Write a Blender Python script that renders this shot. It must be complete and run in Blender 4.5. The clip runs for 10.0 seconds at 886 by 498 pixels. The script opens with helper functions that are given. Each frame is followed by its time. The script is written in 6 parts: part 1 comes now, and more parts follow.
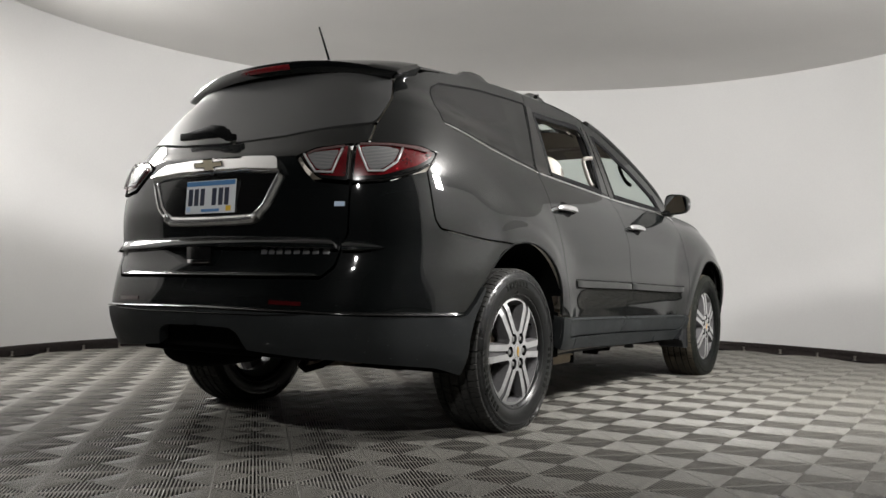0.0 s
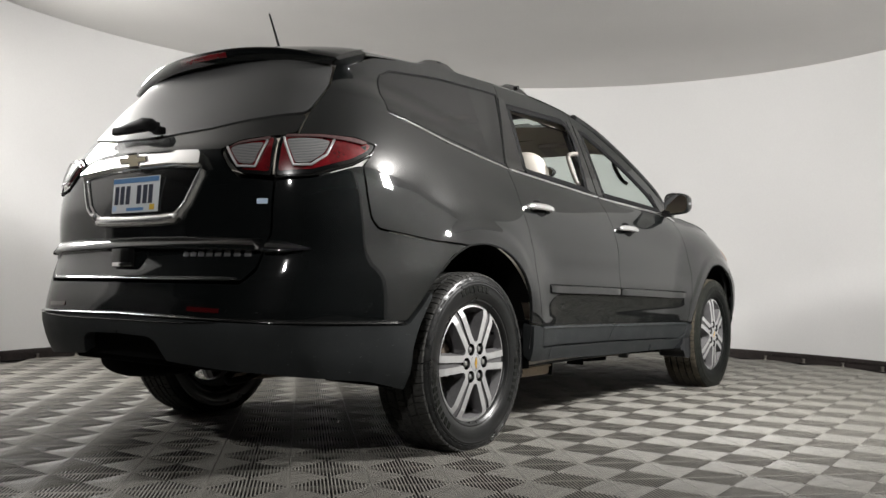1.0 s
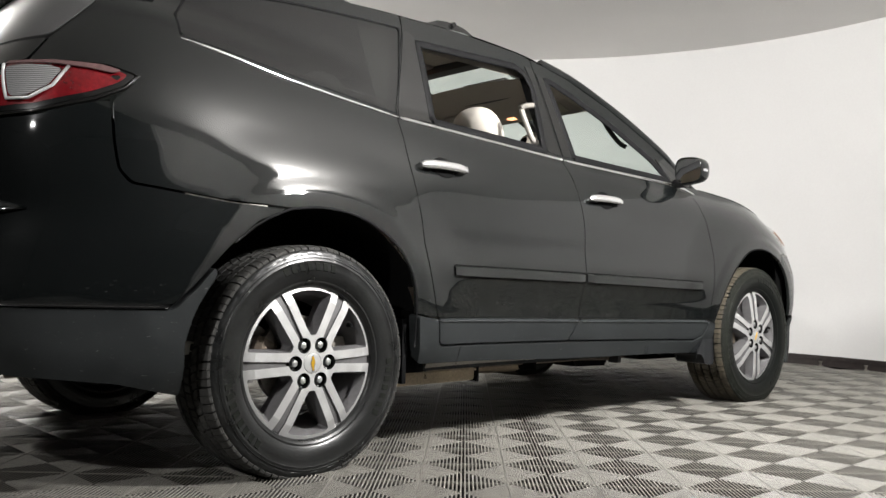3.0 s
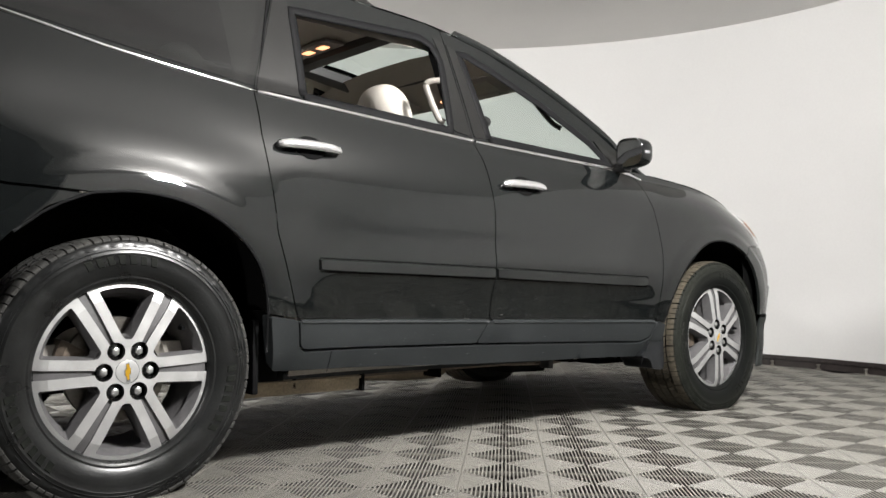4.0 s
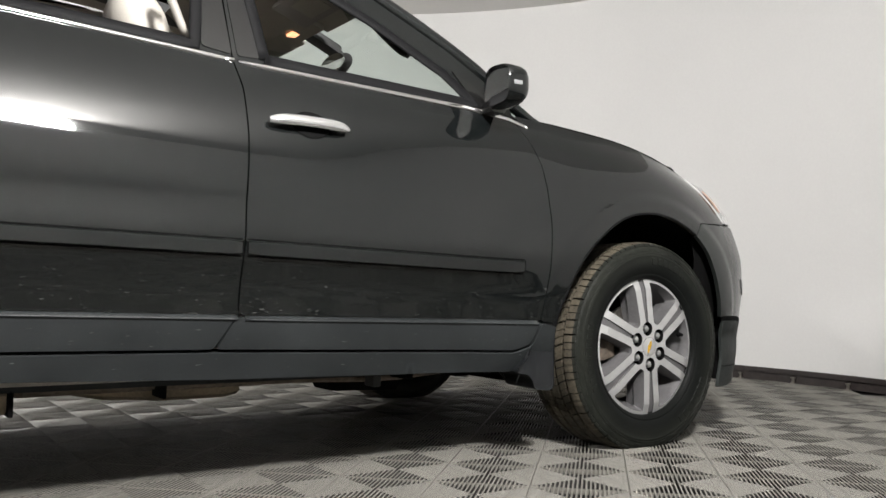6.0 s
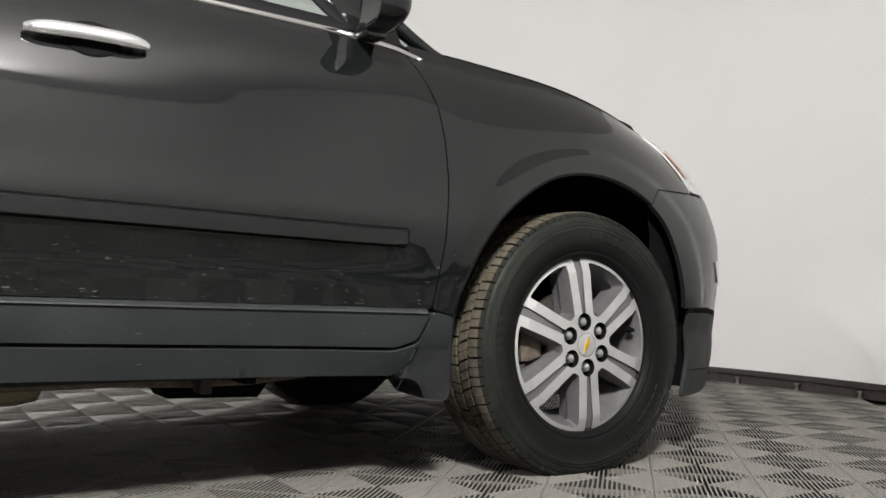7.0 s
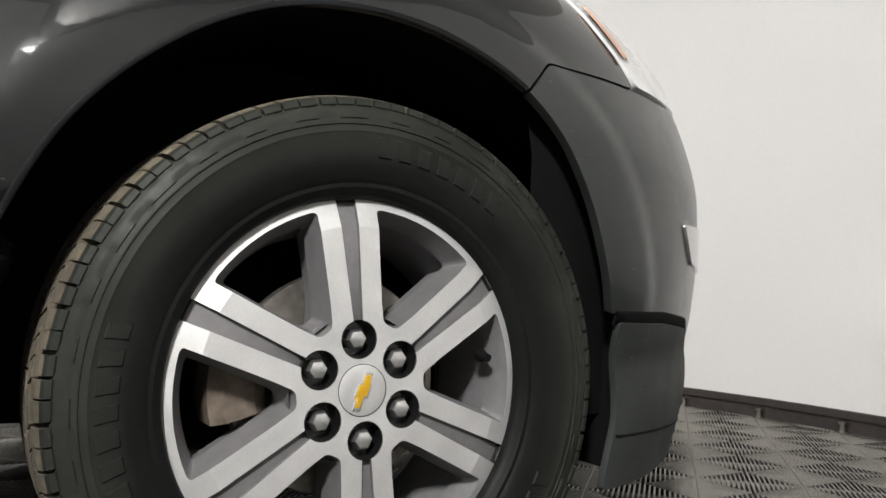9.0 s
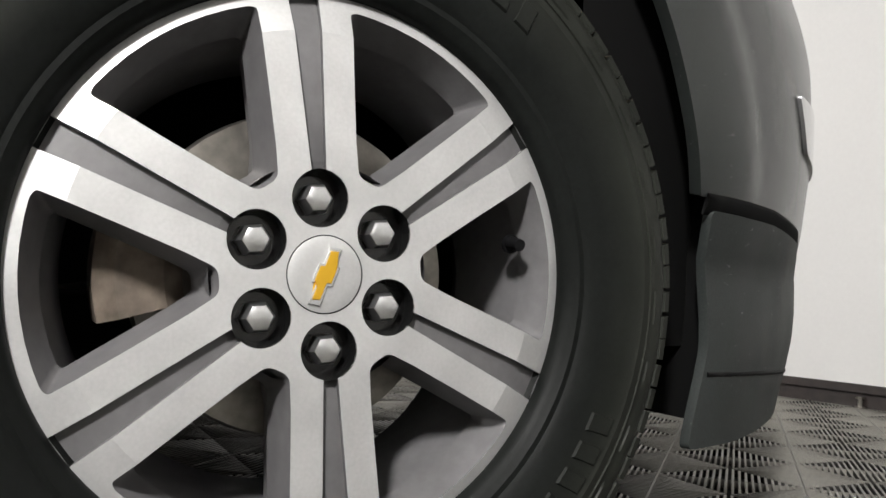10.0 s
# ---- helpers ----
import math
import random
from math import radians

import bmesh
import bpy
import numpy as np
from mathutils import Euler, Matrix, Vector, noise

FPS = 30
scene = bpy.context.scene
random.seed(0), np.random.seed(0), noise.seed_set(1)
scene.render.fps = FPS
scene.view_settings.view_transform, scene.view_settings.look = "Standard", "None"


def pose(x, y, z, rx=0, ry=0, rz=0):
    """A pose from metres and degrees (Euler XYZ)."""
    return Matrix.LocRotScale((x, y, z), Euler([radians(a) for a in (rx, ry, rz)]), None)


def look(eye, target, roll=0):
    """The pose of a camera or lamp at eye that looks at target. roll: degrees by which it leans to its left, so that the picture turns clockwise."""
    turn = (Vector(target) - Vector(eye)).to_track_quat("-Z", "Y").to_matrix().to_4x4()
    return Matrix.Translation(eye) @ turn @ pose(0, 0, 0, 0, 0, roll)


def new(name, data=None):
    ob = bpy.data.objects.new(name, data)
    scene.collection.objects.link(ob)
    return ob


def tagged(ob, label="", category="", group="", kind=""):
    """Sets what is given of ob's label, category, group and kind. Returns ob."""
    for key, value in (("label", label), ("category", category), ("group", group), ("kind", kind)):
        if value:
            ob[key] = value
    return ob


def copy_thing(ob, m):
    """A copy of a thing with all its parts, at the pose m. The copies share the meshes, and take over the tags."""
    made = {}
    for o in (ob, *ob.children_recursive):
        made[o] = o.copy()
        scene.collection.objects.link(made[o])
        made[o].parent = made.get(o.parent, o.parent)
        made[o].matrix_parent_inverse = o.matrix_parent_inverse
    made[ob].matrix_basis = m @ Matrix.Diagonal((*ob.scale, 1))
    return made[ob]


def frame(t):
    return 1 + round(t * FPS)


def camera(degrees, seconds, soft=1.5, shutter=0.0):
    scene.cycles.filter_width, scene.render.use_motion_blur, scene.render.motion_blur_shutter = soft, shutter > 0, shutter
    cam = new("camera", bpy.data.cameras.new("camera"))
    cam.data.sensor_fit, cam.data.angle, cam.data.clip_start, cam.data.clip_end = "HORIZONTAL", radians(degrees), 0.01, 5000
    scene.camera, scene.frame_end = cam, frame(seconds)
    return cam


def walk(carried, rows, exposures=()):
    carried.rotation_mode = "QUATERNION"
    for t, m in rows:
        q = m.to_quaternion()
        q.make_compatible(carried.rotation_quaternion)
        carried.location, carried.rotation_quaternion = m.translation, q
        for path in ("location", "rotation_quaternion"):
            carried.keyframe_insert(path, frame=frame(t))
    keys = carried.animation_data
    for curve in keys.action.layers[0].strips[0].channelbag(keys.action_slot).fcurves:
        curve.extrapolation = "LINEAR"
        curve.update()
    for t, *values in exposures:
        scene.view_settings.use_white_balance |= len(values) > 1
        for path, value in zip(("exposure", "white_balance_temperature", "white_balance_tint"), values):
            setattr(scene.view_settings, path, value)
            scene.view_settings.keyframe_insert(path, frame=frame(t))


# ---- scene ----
from mathutils import geometry

cam = camera(54.07, 10.0)
PATH = [
    (0.0, 2.8696, -3.6048, 0.7021, 91.908, -0.739, 33.087),
    (0.5, 2.9331, -3.3833, 0.7119, 92.091, -0.744, 34.453),
    (1.0, 3.0200, -3.0985, 0.7088, 92.151, -0.800, 36.062),
    (1.5, 3.0849, -2.7518, 0.6746, 92.156, -0.837, 38.041),
    (2.0, 3.1646, -2.3768, 0.6703, 92.148, -1.078, 42.787),
    (2.5, 3.2402, -2.0126, 0.6563, 92.103, -1.221, 45.295),
    (4.0, 3.3972, -0.9326, 0.6139, 92.430, -0.487, 49.375),
    (4.5, 3.3701, -0.5636, 0.6158, 92.411, -0.606, 50.831),
    (5.0, 3.3143, -0.1854, 0.5852, 92.419, -1.171, 51.611),
    (5.5, 3.2540, 0.1900, 0.5782, 92.636, -0.981, 53.469),
    (7.0, 2.8283, 1.2992, 0.5058, 92.887, -1.141, 57.010),
    (7.5, 2.6074, 1.6776, 0.5437, 92.727, -1.362, 56.557),
    (8.0, 2.3828, 2.0528, 0.5523, 92.572, -1.551, 56.522),
    (8.5, 2.1640, 2.3243, 0.5275, 92.450, -1.962, 57.946),
    (9.0, 1.9737, 2.5340, 0.4980, 92.696, -2.132, 59.726),
    (9.5, 1.7755, 2.6915, 0.4305, 93.047, -2.334, 61.534),
    (10.0, 1.6618, 2.7844, 0.3500, 93.080, -2.422, 64.048),
]
walk(cam, [(t, pose(x, y, z, rx, ry, rz)) for t, x, y, z, rx, ry, rz in PATH], exposures=[(0, -0.56), (1.0, -0.41), (1.5, -0.30), (2.5, -0.11), (4.0, -0.18), (4.5, -0.33), (5.5, -0.37), (7.0, -0.38), (8.5, -0.29), (10, -0.20)])

# ---- light ----
world = bpy.data.worlds.new("world")
scene.world = world
world.use_nodes = True
world.node_tree.nodes["Background"].inputs[0].default_value = (0.9, 0.95, 1, 1)
world.node_tree.nodes["Background"].inputs[1].default_value = 0.02


def area_light(eye, target, sx, sy, watts, tint=(1, 0.985, 0.965)):
    data = bpy.data.lights.new("panel_glow", "AREA")
    data.shape, data.size, data.size_y, data.energy, data.color = "RECTANGLE", sx, sy, watts, tint
    ob = new("panel_glow", data)
    ob.matrix_world = look(eye, target)
    return ob


LAMPS = [
    # place of the light panel, where it faces, width, height, watts
    ((3.16, 1.40, 2.50), (-0.6, 1.6, 1.35), 0.36, 0.40, 305),
    # left panel: assumed match to the right one, added to fill the booth
    ((-3.35, -0.75, 2.40), (-0.8, 1.2, 0.9), 1.00, 1.10, 225),
    # hall panel: made up, brightens the tailgate and the licence plate
    ((3.6, -6.2, 4.20), (0.0, -1.0, 0.8), 0.15, 0.18, 240),
]

# ---- materials ----


def material(name, base, rough=0.5, metal=0.0, grain=0.0, scale=40.0, bump=0.0, coat=0.0, spec=0.5, stain=0.0, stain_scale=3.0, scuff=0.0, coat_rough=0.03):
    """A plain surface with a fine grain, larger stains and some relief."""
    m = bpy.data.materials.new(name)
    m.use_nodes = True
    nt = m.node_tree
    b = nt.nodes["Principled BSDF"]
    b.inputs["Base Color"].default_value = (*base, 1)
    b.inputs["Roughness"].default_value = rough
    b.inputs["Metallic"].default_value = metal
    b.inputs["Coat Weight"].default_value = coat
    b.inputs["Coat Roughness"].default_value = coat_rough
    b.inputs["Specular IOR Level"].default_value = spec
    if grain or stain or bump:
        co = nt.nodes.new("ShaderNodeTexCoord")
        fine = nt.nodes.new("ShaderNodeTexNoise")
        fine.inputs["Scale"].default_value, fine.inputs["Detail"].default_value = scale, 6
        wide = nt.nodes.new("ShaderNodeTexNoise")
        wide.inputs["Scale"].default_value, wide.inputs["Detail"].default_value = stain_scale, 4
        for t in (fine, wide):
            nt.links.new(co.outputs["Object"], t.inputs["Vector"])
        last = None
        for t, amount in ((fine, grain), (wide, stain)):
            if not amount:
                continue
            mix = nt.nodes.new("ShaderNodeMix")
            mix.data_type, mix.blend_type = "RGBA", "MULTIPLY"
            ramp = nt.nodes.new("ShaderNodeMapRange")
            ramp.inputs["From Min"].default_value, ramp.inputs["From Max"].default_value = 0.3, 0.7
            ramp.inputs["To Min"].default_value, ramp.inputs["To Max"].default_value = 1 - amount, 1 + amount * 0.4
            nt.links.new(t.outputs["Fac"], ramp.inputs["Value"])
            mix.inputs[0].default_value = 1
            if last is None:
                mix.inputs[6].default_value = (*base, 1)
            else:
                nt.links.new(last, mix.inputs[6])
            nt.links.new(ramp.outputs["Result"], mix.inputs[7])
            last = mix.outputs[2]
        if scuff and last is not None:
            # sparse pale scratches, drawn out along the body
            stretch = nt.nodes.new("ShaderNodeMapping")
            stretch.inputs["Scale"].default_value = (80, 14, 80)
            nt.links.new(co.outputs["Object"], stretch.inputs["Vector"])
            marks = nt.nodes.new("ShaderNodeTexNoise")
            marks.inputs["Scale"].default_value, marks.inputs["Detail"].default_value = 2.2, 3
            nt.links.new(stretch.outputs[0], marks.inputs["Vector"])
            cut = nt.nodes.new("ShaderNodeMapRange")
            cut.inputs["From Min"].default_value, cut.inputs["From Max"].default_value = 0.69, 0.76
            cut.inputs["To Min"].default_value, cut.inputs["To Max"].default_value = 0, scuff
            nt.links.new(marks.outputs["Fac"], cut.inputs["Value"])
            mix = nt.nodes.new("ShaderNodeMix")
            mix.data_type = "RGBA"
            mix.inputs[7].default_value = (0.2, 0.2, 0.2, 1)
            nt.links.new(cut.outputs["Result"], mix.inputs[0])
            nt.links.new(last, mix.inputs[6])
            last = mix.outputs[2]
        if last is not None:
            nt.links.new(last, b.inputs["Base Color"])
        if stain:
            rr = nt.nodes.new("ShaderNodeMapRange")
            rr.inputs["From Min"].default_value, rr.inputs["From Max"].default_value = 0.3, 0.7
            rr.inputs["To Min"].default_value, rr.inputs["To Max"].default_value = rough * 0.85, min(1, rough * 1.2)
            nt.links.new(wide.outputs["Fac"], rr.inputs["Value"])
            nt.links.new(rr.outputs["Result"], b.inputs["Roughness"])
        if bump:
            bm_ = nt.nodes.new("ShaderNodeBump")
            bm_.inputs["Strength"].default_value, bm_.inputs["Distance"].default_value = bump, 0.002
            nt.links.new(fine.outputs["Fac"], bm_.inputs["Height"])
            nt.links.new(bm_.outputs["Normal"], b.inputs["Normal"])
    return m


def glass(name, tint, rough=0.0, solid=0.0):
    """Clear or tinted pane: a mix of see-through and gloss; solid is the share of flat grey painted in as reflected
    sheen.
    """
    m = bpy.data.materials.new(name)
    m.use_nodes = True
    nt = m.node_tree
    nt.nodes.clear()
    out = nt.nodes.new("ShaderNodeOutputMaterial")
    clear = nt.nodes.new("ShaderNodeBsdfTransparent")
    clear.inputs[0].default_value = (*tint, 1)
    gloss = nt.nodes.new("ShaderNodeBsdfGlossy")
    gloss.inputs["Roughness"].default_value = rough
    fres = nt.nodes.new("ShaderNodeFresnel")
    fres.inputs["IOR"].default_value = 1.5
    mix = nt.nodes.new("ShaderNodeMixShader")
    nt.links.new(fres.outputs[0], mix.inputs[0])
    nt.links.new(clear.outputs[0], mix.inputs[1])
    nt.links.new(gloss.outputs[0], mix.inputs[2])
    if solid:
        sheen = nt.nodes.new("ShaderNodeBsdfDiffuse")
        sheen.inputs[0].default_value = (0.5, 0.5, 0.5, 1)
        film = nt.nodes.new("ShaderNodeMixShader")
        film.inputs[0].default_value = solid
        nt.links.new(mix.outputs[0], film.inputs[1])
        nt.links.new(sheen.outputs[0], film.inputs[2])
        mix = film
    nt.links.new(mix.outputs[0], out.inputs["Surface"])
    return m


PAINT = material("black_car_paint", (0.0036, 0.0045, 0.0046), 0.46, coat=1.0, coat_rough=0.05, spec=0.035, grain=0.12, scale=900, stain=0.1, stain_scale=2)
CLAD = material("grey_plastic_cladding", (0.019, 0.0215, 0.0225), 0.52, spec=0.28, scuff=0.4, grain=0.2, scale=500, bump=0.12, stain=0.25, stain_scale=6)
BUMPER = material("dulled_bumper_paint", (0.016, 0.0185, 0.0175), 0.5, coat=0.8, coat_rough=0.22, spec=0.1, scuff=0.12, grain=0.15, scale=700, bump=0.04, stain=0.25, stain_scale=5)
WORN = material("worn_grey_plastic", (0.026, 0.030, 0.0287), 0.55, spec=0.3, scuff=0.5, grain=0.25, scale=400, bump=0.12, stain=0.35, stain_scale=8)
FLAP = material("dark_flap_plastic", (0.009, 0.010, 0.0115), 0.45, spec=0.35, scuff=0.2, grain=0.2, scale=300, bump=0.1, stain=0.4, stain_scale=9)
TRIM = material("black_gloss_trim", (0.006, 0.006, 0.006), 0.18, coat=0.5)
RUBBER = material("black_rubber_seal", (0.005, 0.005, 0.0055), 0.62, spec=0.10, grain=0.2, scale=200)
HOLLOW = material("dark_shell_and_shade", (0.004, 0.004, 0.004), 0.9, spec=0.08)
CHROME = material("chrome", (0.82, 0.82, 0.82), 0.08, 1.0)
PULL = material("satin_chrome_handle", (0.85, 0.85, 0.85), 0.2, 0.9)
PAINT.node_tree.nodes["Principled BSDF"].inputs["Coat IOR"].default_value = 1.62
_nt = PAINT.node_tree
_b = _nt.nodes["Principled BSDF"]
_source = _b.inputs["Base Color"].links[0].from_socket
_co, _map, _noise, _fleck, _axes, _low, _amount, _film = [_nt.nodes.new(k) for k in ("ShaderNodeTexCoord", "ShaderNodeMapping", "ShaderNodeTexNoise", "ShaderNodeMapRange", "ShaderNodeSeparateXYZ", "ShaderNodeMapRange", "ShaderNodeMath", "ShaderNodeMix")]
_map.inputs["Scale"].default_value = (95, 48, 230)
_noise.inputs["Scale"].default_value, _noise.inputs["Detail"].default_value = 1.0, 2
_fleck.inputs["From Min"].default_value, _fleck.inputs["From Max"].default_value = 0.665, 0.73
_low.inputs["From Min"].default_value, _low.inputs["From Max"].default_value = 0.66, 0.50
_amount.operation, _film.data_type = "MULTIPLY", "RGBA"
_film.inputs[7].default_value = (0.065, 0.066, 0.063, 1)
_nt.links.new(_co.outputs["Object"], _map.inputs["Vector"])
_nt.links.new(_map.outputs[0], _noise.inputs["Vector"])
_nt.links.new(_noise.outputs["Fac"], _fleck.inputs["Value"])
_nt.links.new(_co.outputs["Object"], _axes.inputs[0])
_nt.links.new(_axes.outputs["Z"], _low.inputs["Value"])
_nt.links.new(_fleck.outputs["Result"], _amount.inputs[0])
_nt.links.new(_low.outputs["Result"], _amount.inputs[1])
_nt.links.new(_amount.outputs[0], _film.inputs[0])
_nt.links.new(_source, _film.inputs[6])
_nt.links.new(_film.outputs[2], _b.inputs["Base Color"])
NAME = material("smoked_chrome", (0.34, 0.34, 0.345), 0.32, 0.8, grain=0.2, scale=80)
# the panes' grey share paints in the pale reflection of ceiling and walls
GLASS_DARK = glass("privacy_glass", (0.012, 0.014, 0.014), 0.14, 0.02)
GLASS_SHEEN = glass("privacy_glass_with_sheen", (0.012, 0.014, 0.014), 0.32, 0.12)
GLASS_CLEAR = glass("green_tinted_glass", (0.72, 0.8, 0.76))
RED = material("red_lamp_lens", (0.17, 0.005, 0.009), 0.2, coat=1.0, grain=0.3, scale=90, stain=0.55, stain_scale=11)
DARK_RED = material("dark_red_reflector", (0.05, 0.003, 0.004), 0.2, coat=1.0)
LENS = material("clear_lamp_reflector", (0.36, 0.36, 0.37), 0.22, 0.6, grain=0.25, scale=60, coat=1.0)
SMOKE = material("smoky_pink_lamp_lens", (0.11, 0.06, 0.06), 0.2, coat=1.0, grain=0.2, scale=60)
HEAD = material("clear_headlamp_lens", (0.6, 0.6, 0.6), 0.15, coat=1.0, grain=0.06, scale=30)
AMBER = material("amber_reflector", (0.45, 0.29, 0.22), 0.2, coat=1.0)
TYRE = material("tyre_rubber", (0.0062, 0.0070, 0.0065), 0.48, spec=0.09, grain=0.3, scale=180, bump=0.06, stain=0.35, stain_scale=7)
# dust clings to the outer half of the sidewall
_nt = TYRE.node_tree
_b = _nt.nodes["Principled BSDF"]
_source = _b.inputs["Base Color"].links[0].from_socket
_co, _cut, _len, _ring, _film, _noise, _amount = [_nt.nodes.new(k) for k in ("ShaderNodeTexCoord", "ShaderNodeVectorMath", "ShaderNodeVectorMath", "ShaderNodeMapRange", "ShaderNodeMix", "ShaderNodeTexNoise", "ShaderNodeMath")]
_cut.operation, _len.operation, _amount.operation = "MULTIPLY", "LENGTH", "MULTIPLY"
_cut.inputs[1].default_value = (0, 1, 1)
_noise.inputs["Scale"].default_value, _noise.inputs["Detail"].default_value = 9, 5
_ring.inputs["From Min"].default_value, _ring.inputs["From Max"].default_value = 0.29, 0.345
_ring.inputs["To Min"].default_value, _ring.inputs["To Max"].default_value = 0.05, 1.1
_film.data_type = "RGBA"
_film.inputs[7].default_value = (0.024, 0.0255, 0.021, 1)
_nt.links.new(_co.outputs["Object"], _cut.inputs[0])
_nt.links.new(_cut.outputs[0], _len.inputs[0])
_nt.links.new(_len.outputs["Value"], _ring.inputs["Value"])
_nt.links.new(_co.outputs["Object"], _noise.inputs["Vector"])
_nt.links.new(_ring.outputs["Result"], _amount.inputs[0])
_nt.links.new(_noise.outputs["Fac"], _amount.inputs[1])
_nt.links.new(_amount.outputs[0], _film.inputs[0])
_nt.links.new(_source, _film.inputs[6])
_nt.links.new(_film.outputs[2], _b.inputs["Base Color"])
DRESSED = material("glossy_dressed_tyre_rubber", (0.010, 0.0105, 0.0105), 0.30, spec=0.45, grain=0.3, scale=160, bump=0.10, stain=0.5, stain_scale=11)
WORN_TREAD = material("worn_tread_rubber", (0.036, 0.035, 0.032), 0.8, grain=0.4, scale=90, bump=0.3, stain=0.4, stain_scale=9)
TREAD = material("dusty_tread_rubber", (0.085, 0.071, 0.049), 0.85, grain=0.4, scale=90, bump=0.3, stain=0.5, stain_scale=9)
MACHINED = material("machined_alloy", (0.485, 0.485, 0.48), 0.47, 0.5, grain=0.06, scale=300, stain=0.08, stain_scale=20)
POCKET = material("grey_painted_alloy", (0.105, 0.102, 0.104), 0.5, 0.0, grain=0.15, scale=80, stain=0.15, stain_scale=14)
NUT = material("satin_lug_nut", (0.72, 0.72, 0.72), 0.28, 0.95, grain=0.1, scale=200)
STEEL = material("bare_steel", (0.30, 0.28, 0.25), 0.4, 0.9, grain=0.3, scale=60, stain=0.35, stain_scale=12)
RUST = material("rusty_steel", (0.17, 0.135, 0.105), 0.75, 0.2, grain=0.4, scale=60, stain=0.4, stain_scale=9)
DUSTY = material("dusty_underbody_steel", (0.36, 0.29, 0.20), 0.6, 0.1, grain=0.25, scale=120, stain=0.45, stain_scale=5)
PALE_GOLD = material("pale_worn_gold", (0.66, 0.59, 0.43), 0.35, 0.25)
GOLD = material("gold_emblem", (0.72, 0.42, 0.03), 0.3, 0.6)
BEIGE = material("pale_leather", (0.52, 0.485, 0.435), 0.5, grain=0.12, scale=250, bump=0.15, stain=0.1)
CARPET = material("pale_cabin_carpet", (0.42, 0.39, 0.35), 0.95, grain=0.3, scale=300, bump=0.3)
HEADLINER = material("grey_headliner_cloth", (0.40, 0.37, 0.32), 0.95, grain=0.2, scale=400, bump=0.2)
CABIN = material("dark_cabin_plastic", (0.03, 0.03, 0.03), 0.6, grain=0.2, scale=200)
PALE = material("pale_cabin_plastic", (0.27, 0.25, 0.225), 0.5, grain=0.08, scale=200)
PLATE_WHITE = material("plate_white", (0.75, 0.78, 0.8), 0.35)
PLATE_BLUE = material("plate_blue", (0.1, 0.25, 0.5), 0.35)
INK = material("dark_ink", (0.02, 0.025, 0.05), 0.5)
STICKER = material("pale_blue_sticker", (0.55, 0.68, 0.85), 0.5)
YELLOW = material("yellow_tab", (0.75, 0.5, 0.05), 0.5)
WALL = material("white_wall_paint", (0.72, 0.715, 0.705), 0.75, grain=0.02, scale=60, stain=0.04, stain_scale=0.8)
CEIL = material("pale_grey_ceiling_cloth", (0.77, 0.755, 0.735), 0.9, grain=0.03, scale=90, stain=0.05, stain_scale=0.7)
BASE = material("dark_base_channel", (0.03, 0.022, 0.02), 0.6, grain=0.4, scale=30, stain=0.3)
TILE = material("warm_grey_tile_plastic", (0.195, 0.186, 0.164), 0.5, grain=0.12, scale=120, bump=0.1, stain=0.18, stain_scale=0.9)
# dark colour for the lower rib flanks: shade of the slots put into the tile
RIB_SHADE = material("shaded_rib_flank", (0.03, 0.028, 0.026), 0.8, grain=0.3, scale=90)
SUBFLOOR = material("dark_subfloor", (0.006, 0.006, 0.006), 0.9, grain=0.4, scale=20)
HALL = material("dark_hall_paint", (0.018, 0.018, 0.02), 0.8, grain=0.2, scale=4, stain=0.3, stain_scale=0.6)
MIRROR = material("mirror_glass", (0.9, 0.9, 0.9), 0.02, 1.0)
GLOW = bpy.data.materials.new("lit_panel")
GLOW.use_nodes = True
GLOW.node_tree.nodes["Principled BSDF"].inputs["Emission Color"].default_value = (1, 0.95, 0.88, 1)
GLOW.node_tree.nodes["Principled BSDF"].inputs["Emission Strength"].default_value = 9
WARM = bpy.data.materials.new("lit_cabin_bulb")
WARM.use_nodes = True
WARM.node_tree.nodes["Principled BSDF"].inputs["Emission Color"].default_value = (1, 0.42, 0.2, 1)
WARM.node_tree.nodes["Principled BSDF"].inputs["Emission Strength"].default_value = 2.6

# ribbed clear lens of the tail lamps
RIBBED = material("ribbed_clear_lens", (0.5, 0.5, 0.51), 0.25, 0.1, coat=1.0)
PALE_TRIM = material("pale_satin_lamp_trim", (0.55, 0.55, 0.55), 0.35, 0.3)
_nt = RIBBED.node_tree
_co, _wave, _ramp = [_nt.nodes.new(k) for k in ("ShaderNodeTexCoord", "ShaderNodeTexWave", "ShaderNodeMapRange")]
_wave.bands_direction = "Z"
_wave.inputs["Scale"].default_value, _wave.inputs["Distortion"].default_value = 52, 1.5
_ramp.inputs["To Min"].default_value, _ramp.inputs["To Max"].default_value = 0.09, 0.33
_nt.links.new(_co.outputs["Object"], _wave.inputs["Vector"])
_nt.links.new(_wave.outputs["Fac"], _ramp.inputs["Value"])
_nt.links.new(_ramp.outputs["Result"], _nt.nodes["Principled BSDF"].inputs["Base Color"])

# ---- building tools ----


def mesh_of(name, verts, faces, mat, flat=False, normals=None):
    me = bpy.data.meshes.new(name)
    me.from_pydata([tuple(v) for v in verts], [], [tuple(f) for f in faces])
    me.materials.append(mat)
    me.polygons.foreach_set("use_smooth", [not flat] * len(me.polygons))
    me.update()
    if normals:
        me.normals_split_custom_set_from_vertices([tuple(n) for n in normals])
    return me


